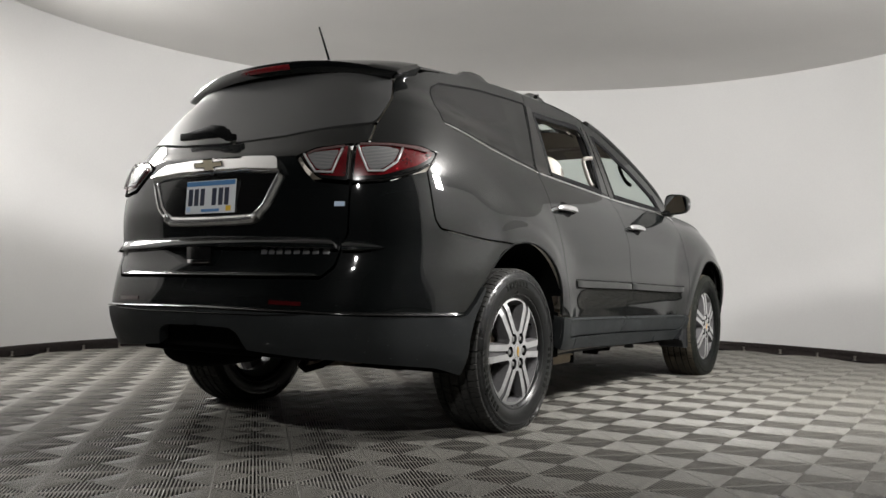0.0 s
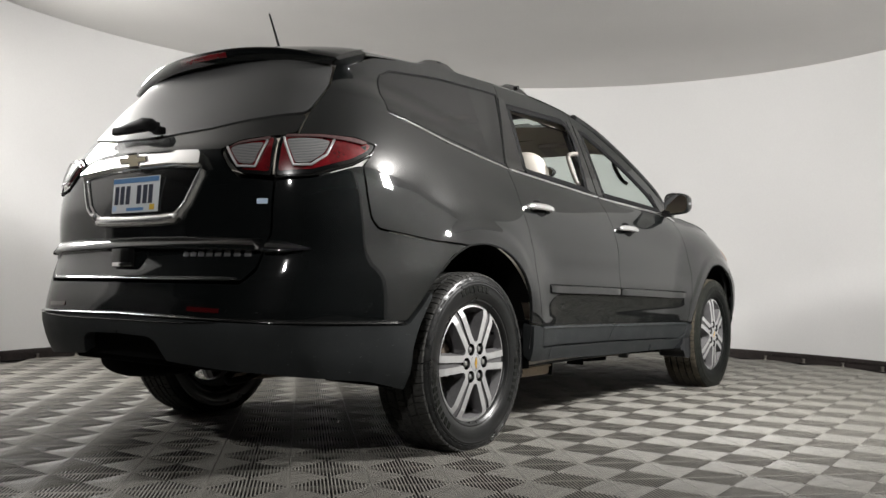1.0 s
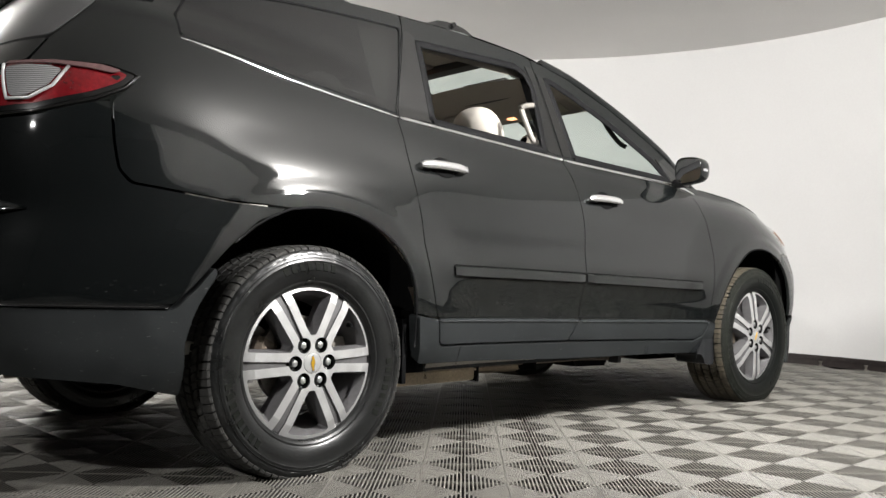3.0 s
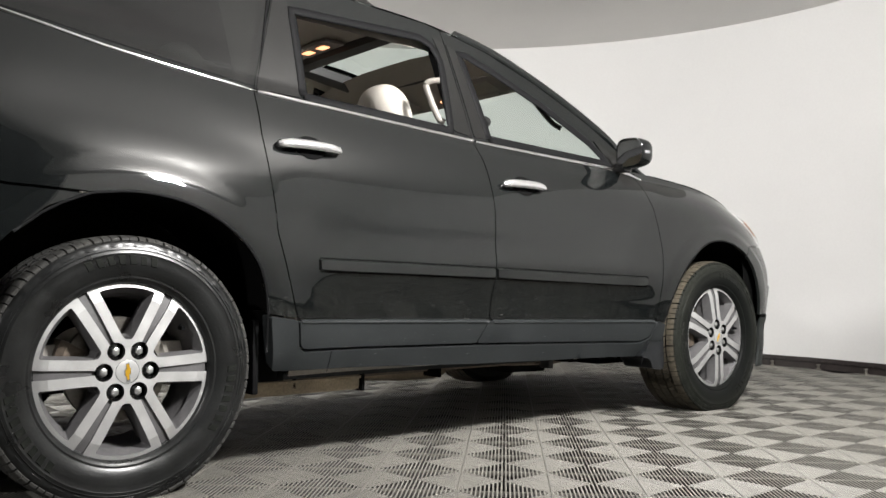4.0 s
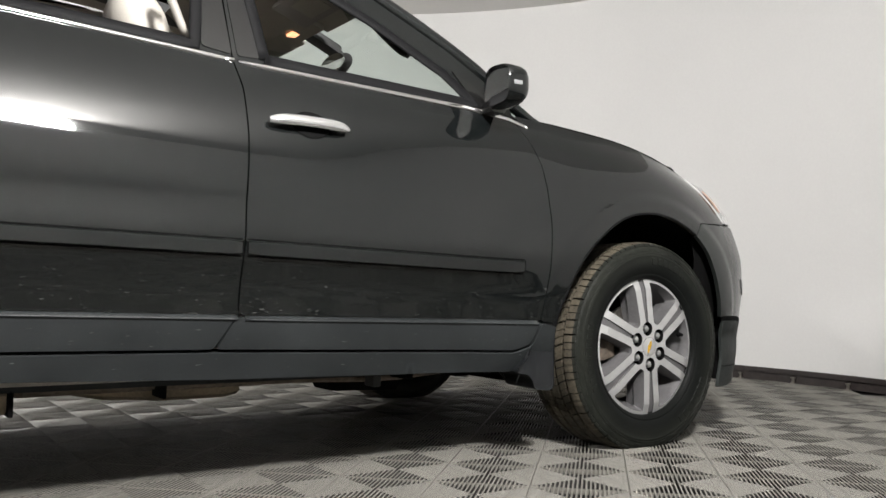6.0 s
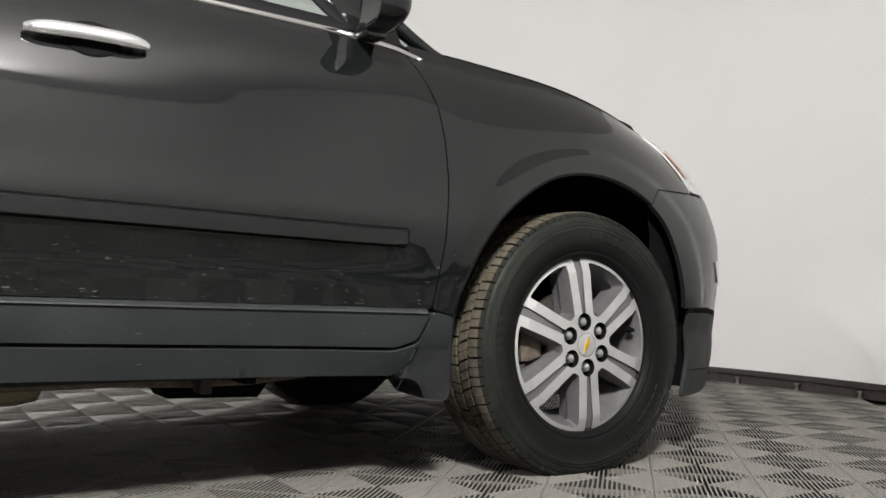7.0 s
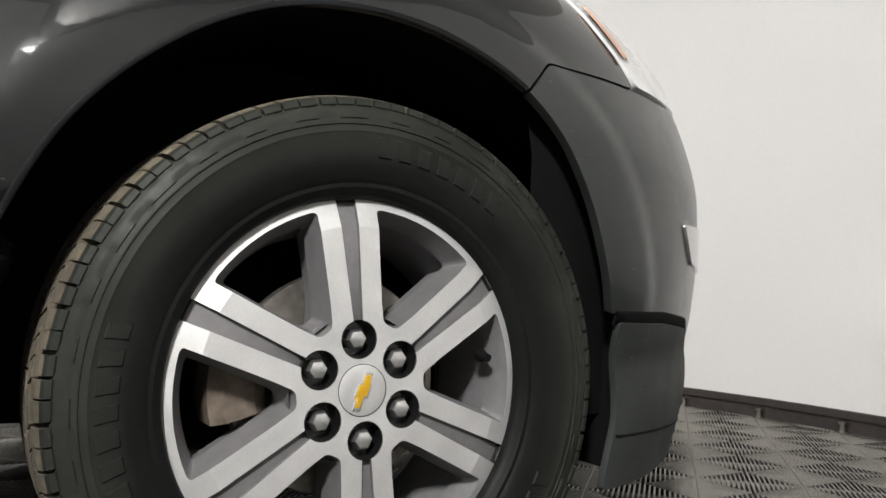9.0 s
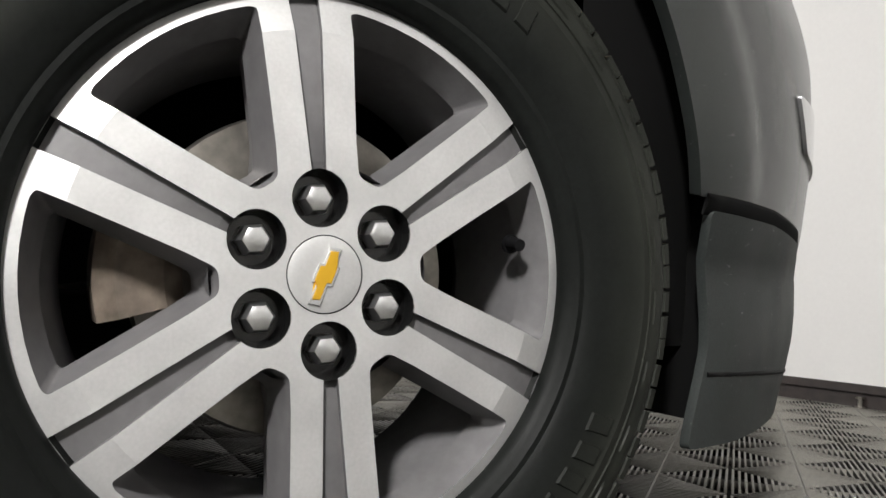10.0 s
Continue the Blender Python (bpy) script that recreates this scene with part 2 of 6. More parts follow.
def attach(name, me, parent, label=""):
    ob = new(name, me)
    ob.parent = parent
    if label:
        ob["label"] = label
    return ob


def part(name, bm, mat, parent=None, label="", flat=True, bevel=0.0):
    """Links a bmesh as one mesh object under a thing or a part."""
    if bevel:
        bmesh.ops.bevel(bm, geom=[e for e in bm.edges if e.is_manifold and e.calc_face_angle(0) > 0.5], offset=bevel, segments=2, affect="EDGES", profile=0.6)
    bmesh.ops.recalc_face_normals(bm, faces=bm.faces)
    me = bpy.data.meshes.new(name)
    bm.to_mesh(me)
    bm.free()
    me.materials.append(mat)
    me.polygons.foreach_set("use_smooth", [not flat] * len(me.polygons))
    if bevel or not flat:
        me.polygons.foreach_set("use_smooth", [True] * len(me.polygons))
        me.set_sharp_from_angle(angle=radians(38))
    return attach(name, me, parent, label)


def box(lo, hi, bm=None, m=None):
    bm = bm or bmesh.new()
    out = bmesh.ops.create_cube(bm, size=1)
    for v in out["verts"]:
        v.co = Vector([lo[i] + (v.co[i] + 0.5) * (hi[i] - lo[i]) for i in range(3)])
        if m:
            v.co = m @ v.co
    return bm


def prism(poly, depth, m, bm=None, taper=1.0):
    """A flat outline in (u, v) made solid along its normal, placed by m."""
    bm = bm or bmesh.new()
    cu, cv = sum(p[0] for p in poly) / len(poly), sum(p[1] for p in poly) / len(poly)
    low = [bm.verts.new(m @ Vector((u, v, 0))) for u, v in poly]
    top = [bm.verts.new(m @ Vector((cu + (u - cu) * taper, cv + (v - cv) * taper, depth))) for u, v in poly]
    bm.faces.new(low[::-1])
    bm.faces.new(top)
    n = len(poly)
    for i in range(n):
        bm.faces.new((low[i], low[(i + 1) % n], top[(i + 1) % n], top[i]))
    return bm


def lathe(profile, n, bm=None, m=None, a0=0.0, a1=2 * math.pi):
    """Turns (radius, along) pairs round the x axis."""
    bm = bm or bmesh.new()
    full = abs(a1 - a0 - 2 * math.pi) < 1e-6
    k = n if full else n + 1
    rings = []
    for i in range(k):
        a = a0 + (a1 - a0) * i / n
        ring = []
        for r, x in profile:
            p = Vector((x, r * math.cos(a), r * math.sin(a)))
            ring.append(bm.verts.new(m @ p if m else p))
        rings.append(ring)
    for i in range(n):
        a, b = rings[i], rings[(i + 1) % k]
        for j in range(len(profile) - 1):
            bm.faces.new((a[j], b[j], b[j + 1], a[j + 1]))
    return bm


def tube(points, radius, n=10, bm=None, caps=True):
    """A round bar along a line of points."""
    bm = bm or bmesh.new()
    pts = [Vector(p) for p in points]
    rings = []
    for i, p in enumerate(pts):
        d = (pts[min(i + 1, len(pts) - 1)] - pts[max(i - 1, 0)]).normalized()
        u = d.cross(Vector((0.3, 0.2, 1))).normalized()
        w = d.cross(u)
        rad = radius[i] if isinstance(radius, (list, tuple)) else radius
        rings.append([bm.verts.new(p + rad * (math.cos(2 * math.pi * k / n) * u + math.sin(2 * math.pi * k / n) * w)) for k in range(n)])
    for a, b in zip(rings, rings[1:]):
        for k in range(n):
            bm.faces.new((a[k], a[(k + 1) % n], b[(k + 1) % n], b[k]))
    if caps:
        bm.faces.new(rings[0][::-1])
        bm.faces.new(rings[-1])
    return bm


def grid_mesh(name, rows, mat, parent, label="", flip=False):
    """A smooth sheet through rows of points."""
    n, k = len(rows), len(rows[0])
    verts = [p for r in rows for p in r]
    faces = [(i * k + j, i * k + j + 1, (i + 1) * k + j + 1, (i + 1) * k + j) for i in range(n - 1) for j in range(k - 1)]
    if flip:
        faces = [f[::-1] for f in faces]
    return attach(name, mesh_of(name, verts, faces, mat), parent, label)


# ---- the car's skin ----

def curve(*pts):
    """A smooth line through (place, value) pairs, flat beyond its ends."""
    xs, vs = [p[0] for p in pts], [p[1] for p in pts]
    n = len(xs)
    d = [(vs[i + 1] - vs[i]) / (xs[i + 1] - xs[i]) for i in range(n - 1)]
    m = [d[0]] + [0 if d[i - 1] * d[i] <= 0 else 2 * d[i - 1] * d[i] / (d[i - 1] + d[i]) for i in range(1, n - 1)] + [d[-1]]

    def at(x):
        if x <= xs[0]:
            return vs[0]
        if x >= xs[-1]:
            return vs[-1]
        i = 0
        while xs[i + 1] < x:
            i += 1
        h = xs[i + 1] - xs[i]
        u = (x - xs[i]) / h
        return (1 + 2 * u) * (1 - u) ** 2 * vs[i] + u * (1 - u) ** 2 * h * m[i] + u * u * (3 - 2 * u) * vs[i + 1] + u * u * (u - 1) * h * m[i + 1]

    return at


def smooth(a, b, x):
    u = min(1, max(0, (x - a) / (b - a)))
    return u * u * (3 - 2 * u)


# the car stands along y: rear axle at 0, front axle at AXLE
AXLE, HUB = 3.02, 0.364
BELT = curve((-1.1, 1.47), (-0.6, 1.44), (-0.35, 1.41), (0.59, 1.29), (1.46, 1.21), (2.49, 1.13), (3.0, 1.105), (3.4, 1.035), (3.6, 0.985), (4.1, 0.88))
SIDE = curve((-0.5, 0.84), (-0.28, 0.875), (-0.1, 0.905), (0, 0.915), (0.1, 0.925), (0.28, 0.935), (0.42, 0.938), (0.55, 0.93), (0.7, 0.905), (0.8, 0.88), (0.9, 0.845), (1.0, 0.80))
BELT_OUT = curve((0.6, -0.02), (1.4, -0.01), (2.49, 0.05), (3.4, 0.03))
TAIL = curve((0.25, 0.98), (0.35, 1.03), (0.45, 1.08), (0.54, 1.10), (0.70, 1.065), (0.83, 1.025), (0.97, 1.03), (1.1, 1.015), (1.2, 0.985), (1.25, 0.952), (1.32, 0.905), (1.45, 0.808), (1.57, 0.718), (1.64, 0.665))
NOSE = curve((0.2, 1.085), (0.34, 1.135), (0.45, 1.135), (0.7, 1.118), (0.85, 1.075), (0.95, 0.99), (1.05, 0.80))


def soft_step(u, k=150):
    return u if u * k > 30 else math.log1p(math.exp(u * k)) / k


def half_width(y, z):
    zb = BELT(y)
    s = (z - 0.5) / (zb - 0.5)
    if s <= 1:
        x = SIDE(s) + BELT_OUT(y) * smooth(0.55, 1, s)
        # doors: a shelf above the rub strip, and a tuck below it
        x += (0.017 * smooth(0.80, 0.68, z) - 0.020 * smooth(0.665, 0.55, z)) * smooth(0.5, 0.75, y) * smooth(2.6, 2.3, y)
    else:
        x = SIDE(1) + BELT_OUT(y) - 0.31 * (z - zb) - 0.10 * (z - zb) ** 2 - 0.06 * smooth(0.6, -0.4, y) * smooth(0, 0.15, z - zb)
    # flares over the wheels: a wide haunch at the rear, a soft swell at the front, each ending in a rounded lip
    r = math.hypot(y, z - HUB)
    ease = 1 - smooth(0.72, 0.95, z) * smooth(-0.15, -0.60, y)
    x += (0.050 * ease * (soft_step(0.77 - r, 32) - soft_step(0.535 - r, 40)) / 0.235 + 0.005 * smooth(0.62, 0.555, r) * smooth(0.44, 0.30, y) * smooth(-0.46, -0.30, y)) * smooth(0.2, 0.4, z)
    r = math.hypot(y - AXLE, z - HUB)
    x += (0.045 * (1 - smooth(0.46, 0.86, r)) + 0.0065 * smooth(0.578, 0.530, r) * (smooth(0.42, 0.52, z) if y > AXLE + 0.2 else smooth(0.52, 0.70, z))) * smooth(0.2, 0.4, z)
    return x


def skin(q, z):
    """A point of the car's right side: q is y between the axles, and a turn round the corners beyond them."""
    if q < 0:
        c, s, n = math.cos(q), math.sin(-q), 4.2
        r = (max(c, 0) ** n + s ** n) ** (-1 / n)
        y = -TAIL(z) * r * s
        return Vector((half_width(y, z) * r * max(c, 0), y, z))
    if q > 2.9:
        c, s, n = math.cos(q - 2.9), math.sin(q - 2.9), 3.3
        r = (max(c, 0) ** n + s ** n) ** (-1 / n)
        y = 2.9 + NOSE(z) * r * s
        return Vector((half_width(y, max(z, 0.40)) * r * max(c, 0), y, z))
    return Vector((half_width(q, z), q, z))

def skin_normal(q, z):
    e = 0.004
    du = skin(min(q + e, 4.47), z) - skin(max(q - e, -1.5708), z)
    dv = skin(q, z + e) - skin(q, z - e)
    n = du.cross(dv)
    return n.normalized() if n.length > 1e-9 else Vector((1, 0, 0))


def resample(outline, step):
    pts = []
    n = len(outline)
    for i in range(n):
        a, b = Vector(outline[i]), Vector(outline[(i + 1) % n])
        k = max(1, round((b - a).length / step))
        pts += [a.lerp(b, j / k) for j in range(k)]
    return pts


def soften(outline, corner=0.02):
    """Cuts the corners of an outline round."""
    out = []
    n = len(outline)
    for i in range(n):
        p, a, b = Vector(outline[i]), Vector(outline[i - 1]), Vector(outline[(i + 1) % n])
        da, db = (a - p), (b - p)
        la, lb = da.length, db.length
        if la < 1e-6 or lb < 1e-6:
            continue
        bend = math.pi - da.angle(db)
        if bend < 0.12:
            out.append(p)
            continue
        k = min(corner, la * 0.45, lb * 0.45)
        s, e = p + da * (k / la), p + db * (k / lb)
        for u in (0, 0.25, 0.5, 0.75, 1):
            out.append(s * (1 - u) ** 2 + p * 2 * u * (1 - u) + e * u * u)
    return out


def flow(line, times=2):
    """Rounds an open line by cutting its corners, its ends kept."""
    pts = [Vector(p) for p in line]
    for _ in range(times):
        out = [pts[0]]
        for a, b in zip(pts, pts[1:]):
            out += [a.lerp(b, 0.25), a.lerp(b, 0.75)]
        pts = out + [pts[-1]]
    return [tuple(p) for p in pts]


def inside(p, poly):
    x, y, hit = p[0], p[1], False
    j = len(poly) - 1
    for i in range(len(poly)):
        a, b = poly[i], poly[j]
        if (a[1] > y) != (b[1] > y) and x < (b[0] - a[0]) * (y - a[1]) / (b[1] - a[1]) + a[0]:
            hit = not hit
        j = i
    return hit


def shrink(poly, gap, keep=-1.5708):
    """Draws an outline in by the half width of a shut line; the car's middle plane stays."""
    n = len(poly)
    area = sum(poly[i][0] * poly[(i + 1) % n][1] - poly[(i + 1) % n][0] * poly[i][1] for i in range(n))
    sign = 1 if area > 0 else -1
    out = []
    for i in range(n):
        d = (poly[(i + 1) % n] - poly[i - 1])
        if d.length < 1e-9:
            out.append(poly[i].copy())
            continue
        d.normalize()
        q = poly[i] + gap * sign * Vector((-d.y, d.x))
        if poly[i].x < keep + 1e-4:
            q.x = keep
        if poly[i].x > 4.4708 - 1e-4:
            q.x = 4.4708
        out.append(q)
    return out


def panel(name, outline, mat, parent, off=0.0, gap=0.0022, step=0.034, thick=0.016, side=1, holes=(), label="", corner=0.015, both=False, bulge=0.0, lean=0.0):
    """A body panel: an outline in (q, z), laid on the skin with turned-in edges. both: the two halves in one mesh."""
    edge = shrink([Vector(p) for p in resample(soften(outline, corner), step * 0.7)], gap)
    rims = [edge] + [shrink([Vector(p) for p in resample(soften(h, 0.03), step * 0.7)], -gap) for h in holes]
    pts, edges = [], []
    for rim in rims:
        k = len(pts)
        pts += rim
        edges += [(k + i, k + (i + 1) % len(rim)) for i in range(len(rim))]
    lo = [min(p[i] for p in edge) for i in (0, 1)]
    hi = [max(p[i] for p in edge) for i in (0, 1)]
    border = list(pts)
    nx, nz = int((hi[0] - lo[0]) / step) + 1, int((hi[1] - lo[1]) / step) + 1
    near = step * 0.45
    bx = np.array([(p.x, p.y) for p in border])
    for i in range(nx):
        for j in range(nz):
            p = Vector((lo[0] + (i + 0.5 + 0.25 * (j % 2)) * step, lo[1] + (j + 0.5) * step))
            if np.min(np.hypot(bx[:, 0] - p.x, bx[:, 1] - p.y)) > near and inside(p, edge) and not any(inside(p, h) for h in rims[1:]):
                pts.append(p)
    cv, _, cf, *_ = geometry.delaunay_2d_cdt(pts, edges, [], 0, 1e-6)
    verts, normals, faces = [], [], []
    keys = {}
    dist = lambda p: float(np.min(np.hypot(bx[:, 0] - p.x, bx[:, 1] - p.y)))
    for p in cv:
        n = skin_normal(p.x, p.y)
        d = (off(p.x, p.y) if callable(off) else off) + (bulge * smooth(0, 0.05, dist(p)) if bulge else 0)
        verts.append(skin(p.x, p.y) + n * d)
        normals.append((n + Vector((0, 0, lean))).normalized())
    for f in cf:
        c = sum((cv[i] for i in f), Vector((0, 0))) / len(f)
        if inside(c, edge) and not any(inside(c, h) for h in rims[1:]):
            a, b, c3 = [cv[i] for i in f[:3]]
            turn = (b - a).cross(c3 - a)
            faces.append(tuple(f) if turn > 0 else tuple(f[::-1]))
    count = {}
    for f in faces:
        for i in range(3):
            a, b = f[i], f[(i + 1) % 3]
            count[(a, b)] = count.get((a, b), 0) + 1
    rim_edges = [e for e in count if (e[1], e[0]) not in count]
    outward = {}
    for a, b in rim_edges:
        away = (verts[b] - verts[a]).cross(normals[a]).normalized()
        for i in (a, b):
            outward[i] = outward.get(i, Vector((0, 0, 0))) + away
    for (a, b) in rim_edges:
        if max(cv[a].x, cv[b].x) < -1.5706 or min(cv[a].x, cv[b].x) > 4.4706:
            continue
        k = len(verts)
        for i, deep, tip in ((a, 0, 0.8), (b, 0, 0.8), (b, 1, 1), (a, 1, 1)):
            away = outward[i].normalized()
            verts.append(verts[i] - normals[i] * thick * deep + away * 0.0006 * deep)
            normals.append((away * tip + normals[i] * (1 - tip)).normalized())
        faces.append((k + 1, k, k + 3, k + 2))
    if side < 0:
        verts = [Vector((-v.x, v.y, v.z)) for v in verts]
        normals = [Vector((-v.x, v.y, v.z)) for v in normals]
        faces = [f[::-1] for f in faces]
    if both:
        k = len(verts)
        verts += [Vector((-v.x, v.y, v.z)) for v in verts]
        normals += [Vector((-v.x, v.y, v.z)) for v in normals]
        faces += [tuple(i + k for i in f[::-1]) for f in faces]
    return attach(name, mesh_of(name, verts, faces, mat, normals=normals), parent, label)


def strip(name, line, width, height, mat, parent, side=1, label="", off=0.0, both=False, taper=0.0, flatness=0.5, step=False, ends=(12, 12)):
    """A moulding that runs along a line of the skin."""
    pts = [Vector(line[0])]
    for a, b in zip(line, line[1:]):
        a, b = Vector(a), Vector(b)
        k = max(1, round((b - a).length / 0.03))
        pts += [a.lerp(b, (j + 1) / k) for j in range(k)]
    verts, faces = [], []
    prof = [(-0.5, -0.3), (-0.5, 0.35), (-0.32, 0.5 + 0.5 * flatness), (0, 1), (0.32, 0.5 + 0.5 * flatness), (0.5, 0.35), (0.5, -0.3)]
    if step:
        # a ledge: it juts out at its lower edge and leans back to the skin
        prof = [(-0.5, -0.5), (-0.5, 0.7), (-0.44, 0.95), (-0.36, 1.0), (0.0, 0.55), (0.5, -0.05), (0.5, -0.5)]
    sp = [skin(*p) for p in pts]
    for i, p in enumerate(pts):
        n = skin_normal(*p)
        d = (sp[min(i + 1, len(sp) - 1)] - sp[max(i - 1, 0)]).normalized()
        w = n.cross(d).normalized()
        u = i / max(1, len(pts) - 1)
        s = 1 - taper * max(0, 1 - u * ends[0] if ends[0] else 0, 1 - (1 - u) * ends[1])
        verts += [sp[i] + w * (width * s * a) + n * (off + height * s * h) for a, h in prof]
    k = len(prof)
    for i in range(len(pts) - 1):
        faces += [(i * k + j, i * k + j + 1, (i + 1) * k + j + 1, (i + 1) * k + j) for j in range(k - 1)]
    if not (both and line[0][0] < -1.57):
        faces.append(tuple(range(k)))
    faces.append(tuple((len(pts) - 1) * k + j for j in range(k - 1, -1, -1)))
    faces = [f[::-1] for f in faces]
    if side < 0:
        verts = [Vector((-v.x, v.y, v.z)) for v in verts]
        faces = [f[::-1] for f in faces]
    if both:
        m = len(verts)
        verts += [Vector((-v.x, v.y, v.z)) for v in verts]
        faces += [tuple(i + m for i in f[::-1]) for f in faces]
    return attach(name, mesh_of(name, verts, faces, mat), parent, label)


def on_skin(q, z, off=0.0):
    """A pose on the skin: local x along the body, y up it, z out of it."""
    n = skin_normal(q, z)
    u = (skin(q + 0.005, z) - skin(q - 0.005, z)).normalized()
    v = n.cross(u)
    p = skin(q, z) + n * off
    return Matrix(((u.x, v.x, n.x, p.x), (u.y, v.y, n.y, p.y), (u.z, v.z, n.z, p.z), (0, 0, 0, 1)))


FLIP = Matrix.Diagonal((-1, 1, 1, 1))

# ---- the booth ----

BOOTH, RADIUS, HIGH = Vector((-0.34, 1.67, 0)), 3.98, 2.82
OPEN_A, OPEN_B = radians(-24), radians(248)


def arc_wall(name, r0, r1, z0, z1, mat, n=160, kind="structure", label="", category=""):
    bm = bmesh.new()
    rows = []
    for i in range(n + 1):
        a = OPEN_A + (OPEN_B - OPEN_A) * i / n
        c, s = math.cos(a), math.sin(a)
        rows.append([bm.verts.new(BOOTH + Vector((r * c, r * s, z))) for r, z in ((r0, z0), (r1, z0), (r1, z1), (r0, z1))])
    for a, b in zip(rows, rows[1:]):
        for j in range(4):
            bm.faces.new((a[j], b[j], b[(j + 1) % 4], a[(j + 1) % 4]))
    bm.faces.new(rows[0][::-1])
    bm.faces.new(rows[-1])
    ob = part(name, bm, mat, None, label, flat=False)
    return tagged(ob, label, category, kind=kind)


wall = arc_wall("wall_round", RADIUS, RADIUS + 0.1, 0.0, HIGH + 0.24, WALL, label="curved seamless white booth wall", category="wall")
arc_wall("baseboard", RADIUS - 0.03, RADIUS - 0.002, 0.055, 0.085, BASE, label="dark metal channel along the foot of the wall", category="baseboard")
arc_wall("trim", RADIUS - 0.012, RADIUS - 0.003, 0.0, 0.053, BASE, label="dark recessed strip under the wall channel", category="trim")

bm = bmesh.new()
rings = []
for r in [RADIUS * k / 16 for k in range(1, 16)] + [RADIUS - 0.06, RADIUS + 0.05]:
    ring = []
    for i in range(160):
        a = 2 * math.pi * i / 160
        x, y = BOOTH.x + r * math.cos(a), BOOTH.y + r * math.sin(a)
        # the ceiling falls gently towards the far corner
        z = HIGH - 0.042 * min(x, 1.95)
        ring.append((bm.verts.new((x, y, z)), bm.verts.new((x, y, z + 0.06))))
    rings.append(ring)
for p, q in zip(rings, rings[1:]):
    for i in range(160):
        j = (i + 1) % 160
        bm.faces.new((p[i][0], q[i][0], q[j][0], p[j][0]))
        bm.faces.new((p[j][1], q[j][1], q[i][1], p[i][1]))
bm.faces.new([v[0] for v in rings[0]])
bm.faces.new([v[1] for v in rings[0]][::-1])
for i in range(160):
    j = (i + 1) % 160
    bm.faces.new((rings[-1][i][0], rings[-1][i][1], rings[-1][j][1], rings[-1][j][0]))
tagged(part("ceiling", bm, CEIL, None, flat=False), "flat pale grey booth ceiling with a round edge", "ceiling", kind="structure")

# the dim hall round the booth
for name, lo, hi in (
    ("wall_south", (-9, -9.2, 0), (9, -9, 4.5)), ("wall_north", (-9, 9, 0), (9, 9.2, 4.5)),
    ("wall_west", (-9.2, -9.2, 0), (-9, 9.2, 4.5)), ("wall_east", (9, -9.2, 0), (9.2, 9.2, 4.5)),
):
    tagged(part(name, box(lo, hi), HALL), "dim dark grey hall wall outside the booth", "wall", kind="structure")
tagged(part("ceiling_hall", box((-9.2, -9.2, 4.5), (9.2, 9.2, 4.7)), HALL), "dark unlit hall ceiling above the booth", "ceiling", kind="structure")

bolt_bm = bmesh.new()
bmesh.ops.create_cone(bolt_bm, segments=10, radius1=0.011, radius2=0.009, depth=0.03, cap_ends=True, matrix=pose(0, 0, 0.015, 0, 0, 0))
bmesh.ops.create_cone(bolt_bm, segments=6, radius1=0.016, radius2=0.016, depth=0.008, cap_ends=True, matrix=pose(0, 0, 0.036, 0, 0, 0))
bmesh.ops.create_cone(bolt_bm, segments=12, radius1=0.02, radius2=0.02, depth=0.004, cap_ends=True, matrix=pose(0, 0, 0.002, 0, 0, 0))
foot = tagged(part("levelling_foot", bolt_bm, STEEL), "small bright steel levelling foot under the wall channel", "bolt", "wall feet")
first = True
for i in range(46):
    a = OPEN_A + 0.05 + i * 0.1
    if a > OPEN_B:
        break
    m = pose(BOOTH.x + (RADIUS - 0.026) * math.cos(a), BOOTH.y + (RADIUS - 0.026) * math.sin(a), 0.0)
    if first:
        foot.matrix_world = m
        first = False
    else:
        copy_thing(foot, m)

# unseen light panels with housing and hanger, added as light sources
for eye, target, sx, sy, watts in LAMPS:
    area_light(eye, target, sx, sy, watts)
    frame_m = look(Vector(eye) - (Vector(target) - Vector(eye)).normalized() * 0.03, target)
    lamp = tagged(new("added_light_panel"), "unseen flat white LED light panel, added to light the booth and car", "light", "booth lights")
    lamp.matrix_world = frame_m
    part("housing", box((-sx / 2 - 0.02, -sy / 2 - 0.02, -0.01), (sx / 2 + 0.02, sy / 2 + 0.02, 0.03)), WALL, lamp, bevel=0.004)
    roof_z = HIGH - 0.042 * min(eye[0], 1.95) if (Vector(eye) - BOOTH).xy.length < RADIUS else 4.5
    part("hanger", tube([(0, 0, 0.02), frame_m.inverted() @ Vector((eye[0], eye[1], roof_z))], 0.012, 8), STEEL, lamp, flat=False)
    part("diffuser", box((-sx / 2, -sy / 2, -0.016), (sx / 2, sy / 2, -0.011)), GLOW, lamp, "glowing white diffuser")

# ---- wheels ----


